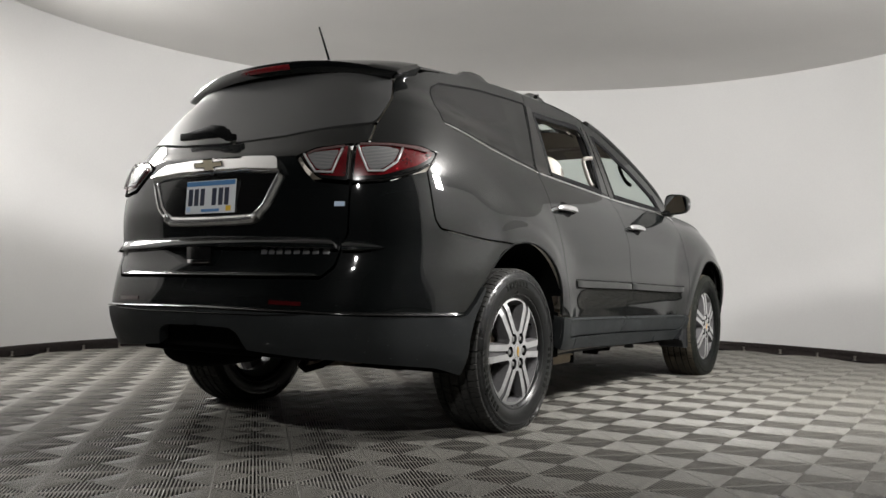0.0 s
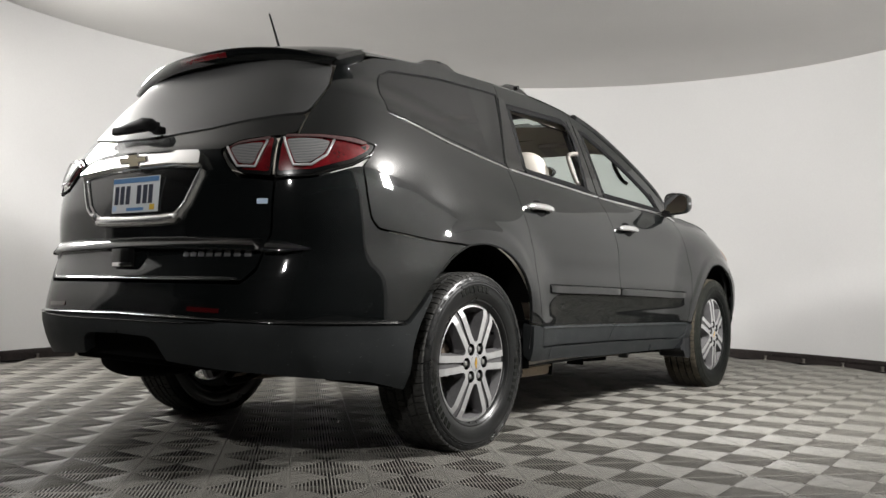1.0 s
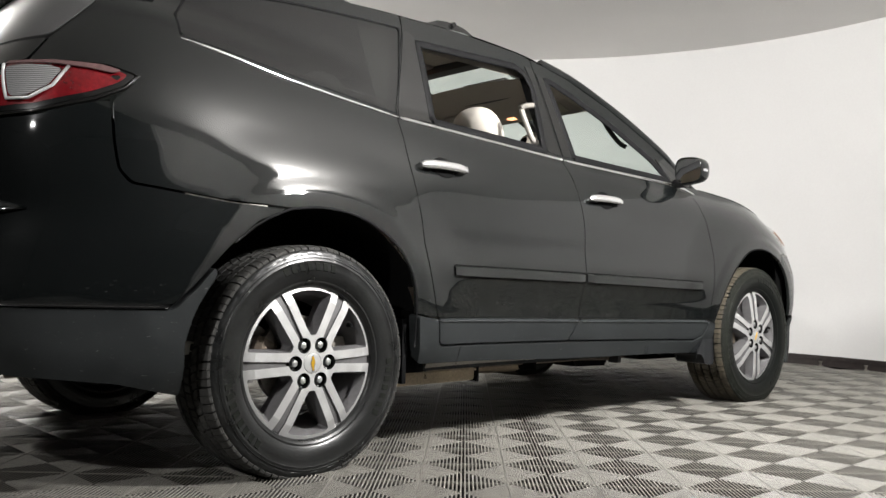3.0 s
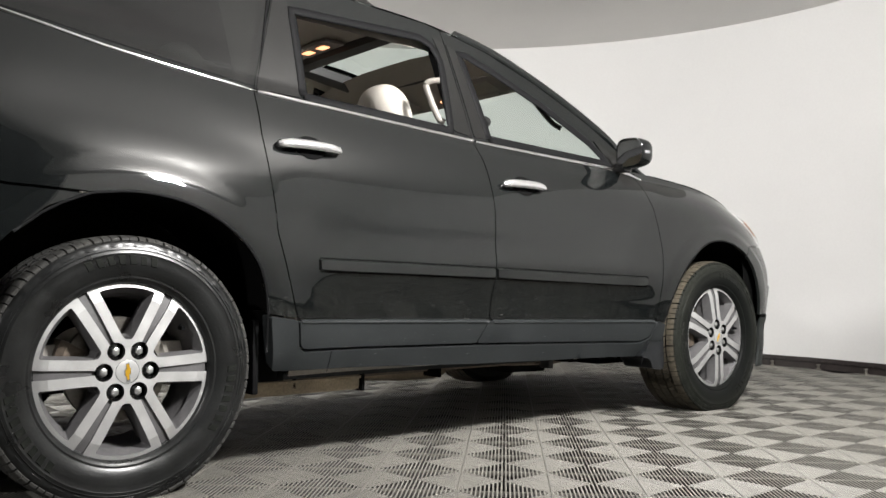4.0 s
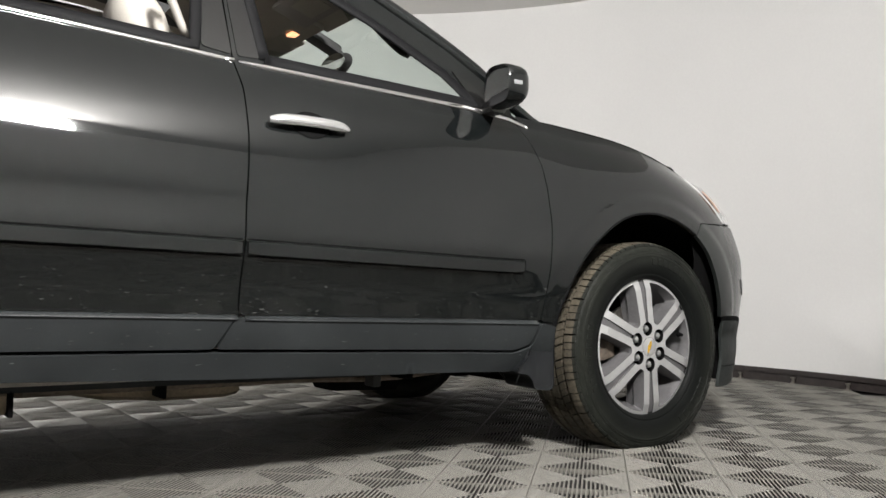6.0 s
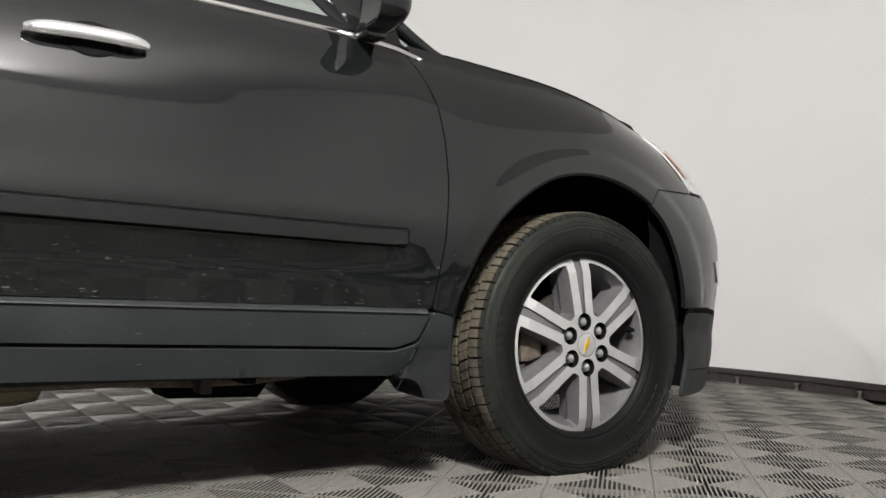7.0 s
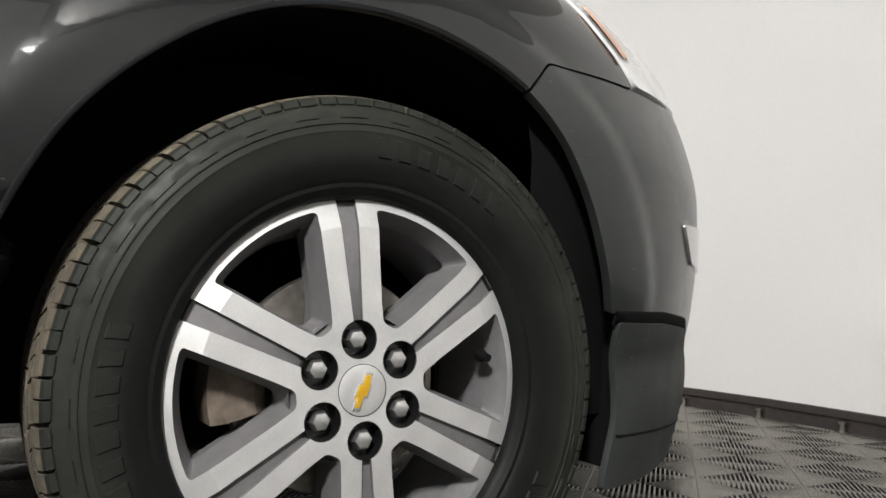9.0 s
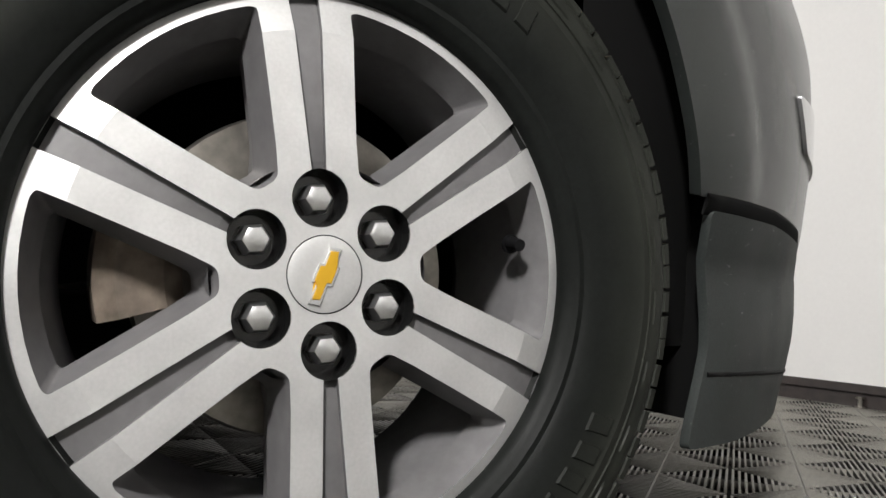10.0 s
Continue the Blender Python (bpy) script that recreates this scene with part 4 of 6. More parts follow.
for side in (1, -1):
    where = dict(parent=suv, side=side)
    quarter = panel("quarter_panel", [(0.60, 1.668)] + BACK_EDGE[1:] + REAR_ARCH + [(-0.14, 0.862), (-0.31, 0.872), (-0.55, 0.905), (-0.577, 0.94), (-0.59, 1.03), (-0.60, 1.14)] + LAMP_TIP
                    + [(-0.81, 1.338), (-0.755, 1.45), (-0.70, 1.58)] + TOP[::-1][1:-1] + [(0.60, 1.718)], PAINT, holes=[QUARTER_GLASS], corner=0.012, step=0.014, **where)
    pane = panel("quarter_glass", QUARTER_GLASS, GLASS_DARK, quarter, off=-0.003, side=side, corner=0.04, label="dark privacy glass")
    pane.visible_shadow = False
    strip("window_seal", QUARTER_GLASS + QUARTER_GLASS[:1], 0.008, 0.0015, RUBBER, quarter, side=side)
    rear = panel("rear_door", BACK_EDGE + [(1.45, 0.483)] + MID_EDGE[::-1] + [(1.34, 1.712), (0.95, 1.728), (0.605, 1.718)], PAINT, holes=[REAR_WINDOW], corner=0.012, **where)
    rear["label"] = "black rear side door with its window down"
    front = panel("front_door", [(1.45, 0.483)] + [(2.487, 0.462)] + FRONT_EDGE[::-1][1:] + [(2.44, 1.180), (2.43, 1.222), (2.21, 1.372), (1.93, 1.527), (1.67, 1.638), (1.5, 1.682)] + MID_EDGE, PAINT, holes=[FRONT_WINDOW], corner=0.012, **where)
    front["label"] = "black front side door with its window down"
    for door, line in ((rear, [(0.545, 0.498), (0.555, 0.415), (0.575, 0.403), (1.38, 0.392), (1.43, 0.470), (1.45, 0.480)]), (front, [(1.45, 0.480), (1.43, 0.470), (1.385, 0.392), (2.40, 0.366), (2.455, 0.385), (2.485, 0.458)])):
        panel("door_cladding", line, CLAD, door, off=0.008, side=side, label="scuffed grey plastic lower door cladding", corner=0.012, thick=0.02)
        strip("cladding_edge", [(0.556, 0.495), (1.0, 0.487), (1.440, 0.478)] if door is rear else [(1.462, 0.476), (2.0, 0.466), (2.474, 0.458)], 0.012, 0.013, CLAD, door, side=side, step=True)
    for door, hole, name in ((rear, REAR_WINDOW, "window_seal"), (front, FRONT_WINDOW, "window_seal")):
        strip(name, hole + hole[:1], 0.036, 0.006, RUBBER, door, side=side, label="black rubber window seal")
    # pillar cover plates and drip line
    panel("pillar_cover", [(0.60, 1.655), (0.462, 1.262), (0.645, 1.262), (0.658, 1.645)], TRIM, rear, off=0.0025, gap=0.002, side=side, label="gloss black pillar cover")
    panel("pillar_cover", [(1.385, 1.555), (1.36, 1.235), (1.452, 1.222), (1.418, 1.64), (1.36, 1.655)], TRIM, rear, off=0.0025, gap=0.002, side=side, label="gloss black pillar cover")
    panel("pillar_cover", [(1.43, 1.64), (1.466, 1.22), (1.538, 1.222), (1.487, 1.60)], TRIM, front, off=0.0025, gap=0.002, side=side, label="gloss black pillar cover")
    chrome_line = [(-0.46, 1.385), (-0.25, 1.352), (-0.05, 1.318), (0.2, 1.287), (0.46, 1.258)]
    strip("belt_moulding", chrome_line, 0.011, 0.006, CHROME, quarter, side=side, label="thin chrome belt strip", taper=0.6)
    strip("belt_moulding", [(0.463, 1.258), (0.83, 1.240), (1.18, 1.222), (1.455, 1.207)], 0.017, 0.007, CHROME, rear, side=side, label="thin chrome belt strip")
    strip("belt_moulding", [(1.468, 1.206), (1.8, 1.190), (2.26, 1.168), (2.42, 1.150), (2.50, 1.130)], 0.017, 0.007, CHROME, front, side=side, label="thin chrome belt strip", taper=0.3)
    rub_strip(rear, [(0.628, 0.680), (1.0, 0.674), (1.433, 0.665)], side)
    rub_strip(front, [(1.450, 0.665), (1.9, 0.654), (2.400, 0.641)], side)
    handle(rear, 0.612, 1.072, side)
    handle(front, 1.645, 1.026, side)
    panel("mirror_sail", [(2.285, 1.19), (2.21, 1.30), (2.40, 1.19), (2.47, 1.15), (2.30, 1.172)], TRIM, front, off=0.004, gap=0.002, side=side)
    fender = panel("front_fender", FRONT_EDGE + FRONT_ARCH + [(3.25, 0.8355), (3.455, 0.8455), (3.441, 0.896), (3.426, 0.94), (3.430, 0.985), (3.435, 1.037), (3.3, 1.069), (3.15, 1.098), (3.0, 1.122), (2.85, 1.138), (2.7, 1.150), (2.56, 1.160), (2.455, 1.168)], PAINT, corner=0.01, step=0.013, gap=0.0012, **where)
    rocker = panel("sill_cladding", [(0.435, 0.515), (0.54, 0.502), (0.552, 0.41), (0.575, 0.397), (1.38, 0.386), (2.40, 0.360), (2.46, 0.38), (2.487, 0.458), (2.545, 0.448), (2.55, 0.33), (2.41, 0.294), (1.40, 0.310), (0.68, 0.332), (0.46, 0.340)], CLAD, off=0.010, label="scuffed grey plastic sill", thick=0.06, **where)
    strip("sill_seam", [(0.695, 0.395), (0.69, 0.325)], 0.003, 0.001, RUBBER, rocker, side=side, off=0.0105)
    # lower edges of the front corner
    lamp = panel("headlamp", [(3.460, 0.850), (3.446, 0.897), (3.431, 0.94), (3.435, 0.985), (3.441, 1.035), (3.52, 1.03), (3.70, 1.0), (3.85, 0.93), (3.80, 0.86)], HEAD, off=0.003, bulge=0.012, step=0.025, label="clear headlamp with an amber edge", **where)
    panel("amber_reflector", [(3.452, 0.890), (3.438, 0.94), (3.444, 0.985), (3.470, 0.965), (3.480, 0.932), (3.468, 0.895)], AMBER, lamp, off=0.0125, thick=0.004, gap=0.002, side=side, label="amber side reflector")
    lens_edge = [(-0.885, 1.078), (-0.77, 1.090), (-0.64, 1.140), (-0.575, 1.183), (-0.553, 1.221), (-0.63, 1.241), (-0.75, 1.242), (-0.875, 1.232)]
    light = panel("tail_lamp", lens_edge, TRIM, off=0.008, gap=0.003, step=0.022, bulge=0.008, label="red and clear wraparound tail lamp in a black housing", thick=0.03, **where)
    panel("red_lens", [(-0.878, 1.094), (-0.77, 1.106), (-0.65, 1.152), (-0.592, 1.188), (-0.572, 1.217), (-0.63, 1.236), (-0.75, 1.237), (-0.870, 1.228)], RED, light, off=0.011, gap=0.002, step=0.022, bulge=0.011, side=side, label="glossy red lens", thick=0.006)
    panel("smoked_lens", [(-0.862, 1.217), (-0.75, 1.222), (-0.67, 1.217), (-0.61, 1.209), (-0.59, 1.221), (-0.64, 1.233), (-0.75, 1.234), (-0.862, 1.227)], SMOKE, light, off=0.0226, gap=0.001, step=0.016, side=side, label="smoky pale pink upper lens", thick=0.003)
    strip("lamp_surround", [(-0.885, 1.075), (-0.77, 1.087), (-0.64, 1.137), (-0.575, 1.180), (-0.550, 1.221), (-0.63, 1.244), (-0.75, 1.245), (-0.88, 1.235), (-0.885, 1.075)], 0.010, 0.012, TRIM, light, side=side)
    panel("clear_window", [(-0.86, 1.212), (-0.825, 1.118), (-0.780, 1.122), (-0.735, 1.160), (-0.715, 1.210), (-0.75, 1.218), (-0.80, 1.219)], RIBBED, light, off=0.0235, gap=0.004, step=0.02, side=side, label="clear reversing window", thick=0.006)
    strip("lamp_trim", [(-0.865, 1.215), (-0.828, 1.115), (-0.777, 1.118), (-0.730, 1.158), (-0.708, 1.216)], 0.009, 0.004, PALE_TRIM, light, side=side, off=0.023)
    strip("wheel_arch_lip", [(0.435, 0.40)] + REAR_ARCH + flow([(-0.12, 0.862), (-0.225, 0.815), (-0.298, 0.745)], 1)[1:], 0.008, 0.0012, RUBBER, quarter, side=side)
    strip("wheel_arch_lip", FRONT_ARCH[:-1], 0.008, 0.0012, RUBBER, fender, side=side)

bumper = panel("rear_bumper", [(-1.5708, 0.692), (-0.97, 0.690), (-0.928, 0.735), (-0.918, 0.83), (-0.898, 0.87), (-0.887, 1.066), (-0.77, 1.080), (-0.64, 1.130), (-0.603, 1.14), (-0.593, 1.03), (-0.58, 0.94), (-0.555, 0.902),
    (-0.31, 0.868), (-0.135, 0.858), (-0.23, 0.815), (-0.30, 0.745), (-0.35, 0.672), (-0.385, 0.615), (-0.43, 0.556), (-0.78, 0.562), (-1.03, 0.568), (-1.5708, 0.574)], PAINT, suv, both=True, corner=0.012)
bumper["label"] = "glossy black painted rear bumper"
panel("bumper_cladding", [(-1.5708, 0.562), (-1.03, 0.556), (-0.78, 0.550), (-0.43, 0.544), (-0.385, 0.605), (-0.345, 0.672), (-0.335, 0.650), (-0.375, 0.55), (-0.405, 0.45), (-0.425, 0.29), (-0.57, 0.335), (-0.88, 0.375), (-1.27, 0.400), (-1.285, 0.402), (-1.32, 0.47), (-1.36, 0.488), (-1.5708, 0.492)], CLAD, bumper, off=0.012, both=True, label="matt grey plastic lower bumper", thick=0.05)
strip("bumper_ledge", [(-1.5708, 0.571), (-1.03, 0.565), (-0.78, 0.559), (-0.44, 0.553)], 0.014, 0.018, TRIM, bumper, both=True, step=True)
strip("bumper_ledge", [(-1.5708, 0.548), (-1.2, 0.548), (-0.98, 0.556)], 0.012, 0.017, TRIM, bumper, both=True, taper=0.5, step=True, ends=(0, 12))
for side in (1, -1):
    panel("reflector", [(-1.16, 0.588), (-1.02, 0.584), (-1.02, 0.602), (-1.16, 0.606)], DARK_RED, bumper, off=0.002, side=side, gap=0.001, label="dark red bumper reflector", corner=0.004)

gate = panel("tailgate", [(-1.5708, 0.702), (-0.968, 0.700), (-0.931, 0.747), (-0.921, 0.83), (-0.901, 0.87), (-0.890, 1.066), (-1.02, 1.080), (-1.07, 1.13), (-1.115, 1.19), (-1.03, 1.226), (-0.89, 1.240), (-0.835, 1.252), (-0.815, 1.332), (-1.22, 1.286), (-1.5708, 1.276)], PAINT, suv, both=True, corner=0.012)
gate["label"] = "glossy black tailgate with chrome plate surround"
back_glass = panel("rear_window", [(-1.5708, 1.284), (-1.22, 1.294), (-0.818, 1.342), (-0.762, 1.45), (-0.71, 1.575), (-0.80, 1.60), (-1.5708, 1.635)], GLASS_SHEEN, gate, off=-0.002, both=True, label="dark tinted rear window", corner=0.03)
back_glass.visible_shadow = False
strip("gate_ridge", [(-1.5708, 0.846), (-1.3, 0.844), (-0.93, 0.834)], 0.050, 0.030, PAINT, gate, both=True, step=True)
for side in (1, -1):
    strip("gate_ridge", [(-0.915, 0.828), (-0.86, 0.826), (-0.775, 0.820)], 0.048, 0.028, PAINT, bumper, side=side, taper=0.85, step=True, ends=(0, 1.6))
strip("gate_lip", [(-1.5708, 0.708), (-1.2, 0.707), (-0.985, 0.708)], 0.018, 0.011, PAINT, gate, both=True, taper=0.4, step=True, ends=(0, 12))
for side in (1, -1):
    inner = panel("tail_lamp", [(-0.897, 1.078), (-1.01, 1.092), (-1.06, 1.14), (-1.098, 1.19), (-1.03, 1.219), (-0.893, 1.234)], TRIM, gate, off=0.005, gap=0.003, step=0.022, bulge=0.006, side=side, label="red and clear inner tail lamp in a black housing", thick=0.02)
    panel("red_lens", [(-0.903, 1.094), (-1.00, 1.104), (-1.045, 1.145), (-1.082, 1.188), (-1.03, 1.212), (-0.900, 1.228)], RED, inner, off=0.008, gap=0.002, step=0.022, bulge=0.008, side=side, label="glossy red lens", thick=0.006)
    panel("smoked_lens", [(-0.912, 1.212), (-1.02, 1.200), (-1.065, 1.186), (-1.03, 1.207), (-0.912, 1.223)], SMOKE, inner, off=0.0176, gap=0.0005, step=0.016, side=side, label="smoky pale pink upper lens", thick=0.003)
    panel("clear_window", [(-0.925, 1.205), (-0.955, 1.118), (-1.01, 1.122), (-1.06, 1.186), (-1.02, 1.200)], RIBBED, inner, off=0.0182, gap=0.004, step=0.02, side=side, label="clear reversing window", thick=0.006)
    strip("lamp_trim", [(-0.918, 1.208), (-0.950, 1.112), (-1.014, 1.116), (-1.068, 1.190)], 0.009, 0.004, PALE_TRIM, inner, side=side, off=0.0175)

# chrome plate surround: x across the gate at its middle
X = lambda x: -1.5708 + x / 0.94
panel("plate_recess", [(X(0), 0.925), (X(0.25), 0.930), (X(0.31), 0.98), (X(0.375), 1.115), (X(0.33), 1.13), (X(0), 1.135)], TRIM, gate, off=0.006, both=True, label="gloss black plate recess", corner=0.01)
panel("plate_garnish", [(X(0), 1.140), (X(0.20), 1.140), (X(0.34), 1.128), (X(0.385), 1.125), (X(0.36), 1.175), (X(0.335), 1.195), (X(0.2), 1.205), (X(0), 1.209)], CHROME, gate, off=lambda q, z: 0.026 - 0.42 * (z - 1.165), lean=0.48, both=True, label="polished chrome bar over the plate", thick=0.03, corner=0.012)
strip("plate_frame", [(X(0), 0.932), (X(0.15), 0.933), (X(0.245), 0.937), (X(0.275), 0.953)], 0.046, 0.024, PULL, gate, both=True, label="chrome lower plate surround")
for side in (1, -1):
    strip("plate_frame", [(X(0.265), 0.948), (X(0.315), 0.995), (X(0.375), 1.115)], 0.036, 0.022, PULL, gate, side=side, label="chrome side plate surround")


def slab(name, x0, x1, z0, z1, y, thick, mat, parent, label="", lean=0.0, bevel=0.0):
    """A flat piece on the gate, facing the rear."""
    bm = box((x0, -thick, z0), (x1, 0, z1))
    for v in bm.verts:
        v.co.y += y + lean * (v.co.z - z0)
    return part(name, bm, mat, parent, label, bevel=bevel)


plate = slab("licence_plate", -0.152, 0.152, 0.966, 1.108, -1.040, 0.003, PLATE_WHITE, gate, "white and blue licence plate", lean=0.06, bevel=0.001)
slab("plate_band", -0.149, 0.149, 1.086, 1.105, -1.0367, 0.0015, PLATE_BLUE, plate, lean=0.06)
slab("plate_band", -0.05, 0.06, 0.973, 0.985, -1.0435, 0.0012, PLATE_BLUE, plate, lean=0.06)
for x0 in (-0.135, -0.098, -0.060, 0.012, 0.052, 0.088):
    slab("plate_bar", x0, x0 + 0.026, 1.000, 1.074, -1.0415, 0.0012, INK, plate, lean=0.06)
slab("plate_tab", 0.10, 0.13, 0.974, 0.996, -1.0435, 0.0012, YELLOW, plate, lean=0.06)
slab("plate_tab", -0.145, -0.12, 0.974, 0.996, -1.0435, 0.0012, STICKER, plate, lean=0.06)
face_m = Matrix(((1, 0, 0, -0.005), (0, 0, -1, -1.040), (0, 1, 0, 1.172), (0, 0, 0, 1))) @ Matrix.Diagonal((1.25, 1.2, 1, 1))
part("emblem_rim", prism([(-0.074, -0.008), (-0.024, -0.011), (-0.020, -0.024), (0.030, -0.024), (0.026, -0.011), (0.074, -0.008), (0.066, 0.013), (0.022, 0.012), (0.018, 0.025), (-0.032, 0.025), (-0.028, 0.012), (-0.080, 0.012)], 0.008, face_m, None, 0.95), CHROME, gate, "chrome-edged plain emblem")
part("emblem", prism([(-0.066, -0.005), (-0.020, -0.007), (-0.016, -0.019), (0.026, -0.019), (0.022, -0.007), (0.066, -0.005), (0.060, 0.009), (0.018, 0.008), (0.014, 0.020), (-0.028, 0.020), (-0.024, 0.008), (-0.070, 0.008)], 0.011, face_m, None, 0.95), PALE_GOLD, gate, "pale gold plain emblem")
# lift handle, name bars, sticker
slab("lift_handle", -0.115, 0.035, 0.748, 0.822, -1.056, 0.006, TRIM, gate, "dark recessed lift handle", bevel=0.004)
slab("lift_handle_edge", -0.105, 0.025, 0.752, 0.768, -1.058, 0.008, CHROME, gate, bevel=0.003)
for i, (x0, w) in enumerate([(0.30 + k * 0.036, 0.028) for k in range(8)]):
    m = on_skin(X(x0 * 1.02), 0.800, 0.0)
    part("name_bar", box((-w / 2, -0.011, 0), (w / 2, 0.011, 0.003), None, m), NAME, gate, bevel=0.001)
m = FLIP @ on_skin(X(0.60), 0.80, 0.0)
part("name_bar", box((-0.035, -0.011, 0), (0.035, 0.011, 0.003), None, m), NAME, gate, bevel=0.001)
m = on_skin(-0.925, 0.99, 0.0)
part("sticker", box((-0.022, -0.010, 0), (0.020, 0.009, 0.0012), None, m), STICKER, gate, "small pale blue sticker")

# wiper on the rear window
bm = tube([(0.03, -0.952, 1.302), (-0.02, -0.965, 1.330), (-0.08, -0.960, 1.343), (-0.27, -0.945, 1.338)], [0.018, 0.028, 0.025, 0.007], 12)
for v in bm.verts:
    v.co.y = -0.952 + (v.co.y + 0.952) * 0.7
wiper = part("rear_wiper", bm, RUBBER, gate, "black rear wiper arm", flat=False)
part("wiper_blade", box((-0.30, -0.958, 1.312), (0.0, -0.930, 1.345)), RUBBER, gate, bevel=0.006)
part("wiper_cap", box((-0.005, -0.968, 1.288), (0.05, -0.935, 1.320)), RUBBER, gate, bevel=0.011)

# spoiler over the rear window
rows = []
for i in range(41):
    x = -0.66 + 1.32 * i / 40
    u = abs(x) / 0.66
    tip_y, tip_z = -0.728 + 0.13 * u ** 2.3, 1.672 - 0.080 * u ** 2.4
    roof_y, roof_z = -0.42, ROOF_MID(-0.42) - 0.048 * u ** 2.4 - 0.012 * u ** 8
    low_y, low_z = tip_y + 0.045, tip_z - 0.052 + 0.022 * u ** 4
    ring = [(roof_y, roof_z + 0.006)]
    ring += [(roof_y + (tip_y - roof_y) * k / 5, roof_z + 0.006 + (tip_z - roof_z - 0.004) * (k / 5) ** 1.5) for k in range(1, 6)]
    ring += [(tip_y - 0.003, tip_z - 0.010), (tip_y + 0.006, tip_z - 0.036 + 0.018 * u ** 4), (tip_y + 0.014, low_z + 0.002), (low_y, low_z), (roof_y, low_z + 0.02)]
    thin = smooth(0.93, 1.0, u)
    ring = ring[:6] + [(a + (tip_y + 0.004 * j - a) * thin, b + (tip_z - 0.002 * (j + 1) - b) * thin) for j, (a, b) in enumerate(ring[6:10])] + [(roof_y, ring[10][1] + (roof_z - 0.004 - ring[10][1]) * thin)]
    rows.append([Vector((x, a, b)) for a, b in ring])
spoiler = grid_mesh("spoiler", rows, PAINT, suv, "glossy black roof spoiler")
sm = bmesh.new()
sm.from_mesh(spoiler.data)
bmesh.ops.holes_fill(sm, edges=[e for e in sm.edges if e.is_boundary], sides=0)
bmesh.ops.recalc_face_normals(sm, faces=sm.faces)
sm.to_mesh(spoiler.data)
sm.free()
spoiler.data.set_sharp_from_angle(angle=radians(50))
rows = []
for i in range(13):
    x = -0.15 + 0.30 * i / 12
    u = abs(x) / 0.66
    rows.append([Vector((x, -0.733 + 0.13 * u ** 2.3 + d, 1.669 - 0.080 * u ** 2.4 - h)) for d, h in ((0.005, 0.004), (0.000, 0.010), (0.005, 0.024), (0.010, 0.030))])
grid_mesh("brake_light", rows, RED, spoiler, "dark red high brake light")

# roof, rails, aerial
rows = []
for i in range(61):
    y = -0.56 + (1.78 + 0.56) * i / 60
    ze = ROOF_EDGE(y)
    xe = half_width(y, ze) * (1 if y > 0 else (max(0.0, 1 - (abs(y) / TAIL(ze)) ** 4.2)) ** (1 / 4.2))
    zc = ROOF_MID(y)
    row = []
    for j in range(41):
        s = -1 + 2 * j / 40
        row.append(Vector((xe * s, y + 0.10 * (1 - s * s) * smooth(1.2, 1.78, y), ze - 0.004 + (zc - ze) * (1 - abs(s) ** 3.0))))
    rows.append(row)
roof = grid_mesh("roof", rows, PAINT, suv, "black roof", flip=True)
wm = bmesh.new()
wm.from_mesh(roof.data)
bmesh.ops.delete(wm, geom=[f for f in wm.faces if abs(f.calc_center_median().x) < 0.385 and 1.37 < f.calc_center_median().y < 1.77], context="FACES")
wm.to_mesh(roof.data)
wm.free()
roof_in = [[p + Vector((0, 0, -0.035)) for p in r[2:-2]] for r in rows[9:]]
hx = 0.40
verts = [p for r in roof_in for p in r]
k = len(roof_in[0])
faces = [(i * k + j, i * k + j + 1, (i + 1) * k + j + 1, (i + 1) * k + j) for i in range(len(roof_in) - 1) for j in range(k - 1)]
faces = [f for f in faces if not (abs(sum(verts[i].x for i in f) / 4) < hx and 1.37 < sum(verts[i].y for i in f) / 4 < 1.80)]
attach("headliner", mesh_of("headliner", verts, faces, HEADLINER), suv, "grey cloth headliner")
for side in (1, -1):
    def rail_pt(y, dx=0.0, dz=0.0):
        ze = ROOF_EDGE(y)
        xe = half_width(y, ze)
        s = 0.80
        return Vector((side * (xe * s + dx), y, ze + (ROOF_MID(y) - ze) * (1 - s ** 3) + dz))
    ys = [-0.35 + 1.75 * i / 30 for i in range(31)]
    bm = bmesh.new()
    rings = []
    for y in ys:
        hump = 0.012 + 0.036 * (math.exp(-((y - 0.27) / 0.13) ** 4) + math.exp(-((y - 1.02) / 0.13) ** 4))
        rings.append([bm.verts.new(rail_pt(y, dx, dz)) for dx, dz in ((-0.022, -0.012), (-0.02, hump * 0.6), (-0.010, hump), (0.010, hump), (0.02, hump * 0.6), (0.022, -0.012))])
    for a, b in zip(rings, rings[1:]):
        for j in range(5):
            bm.faces.new((a[j], a[j + 1], b[j + 1], b[j]))
    bm.faces.new(rings[0])
    bm.faces.new(rings[-1])
    part("roof_rail", bm, TRIM, suv, "black roof rail with raised crossbar mounts", flat=False)
for y in (0.27, 1.02):
    ze, zc = ROOF_EDGE(y), ROOF_MID(y)
    pts = [(x, y, zc + 0.030 - 0.02 * (abs(x) / 0.52) ** 2) for x in [-0.52 + 1.04 * i / 14 for i in range(15)]]
    part("crossbar", tube(pts, 0.012, 8), TRIM, suv, flat=False)
aerial = part("aerial", tube([(0.022, -0.303, 1.745), (0.020, -0.305, 1.79), (-0.03, -0.326, 1.955)], [0.008, 0.006, 0.004], 8), RUBBER, suv, "short black whip aerial", flat=False)
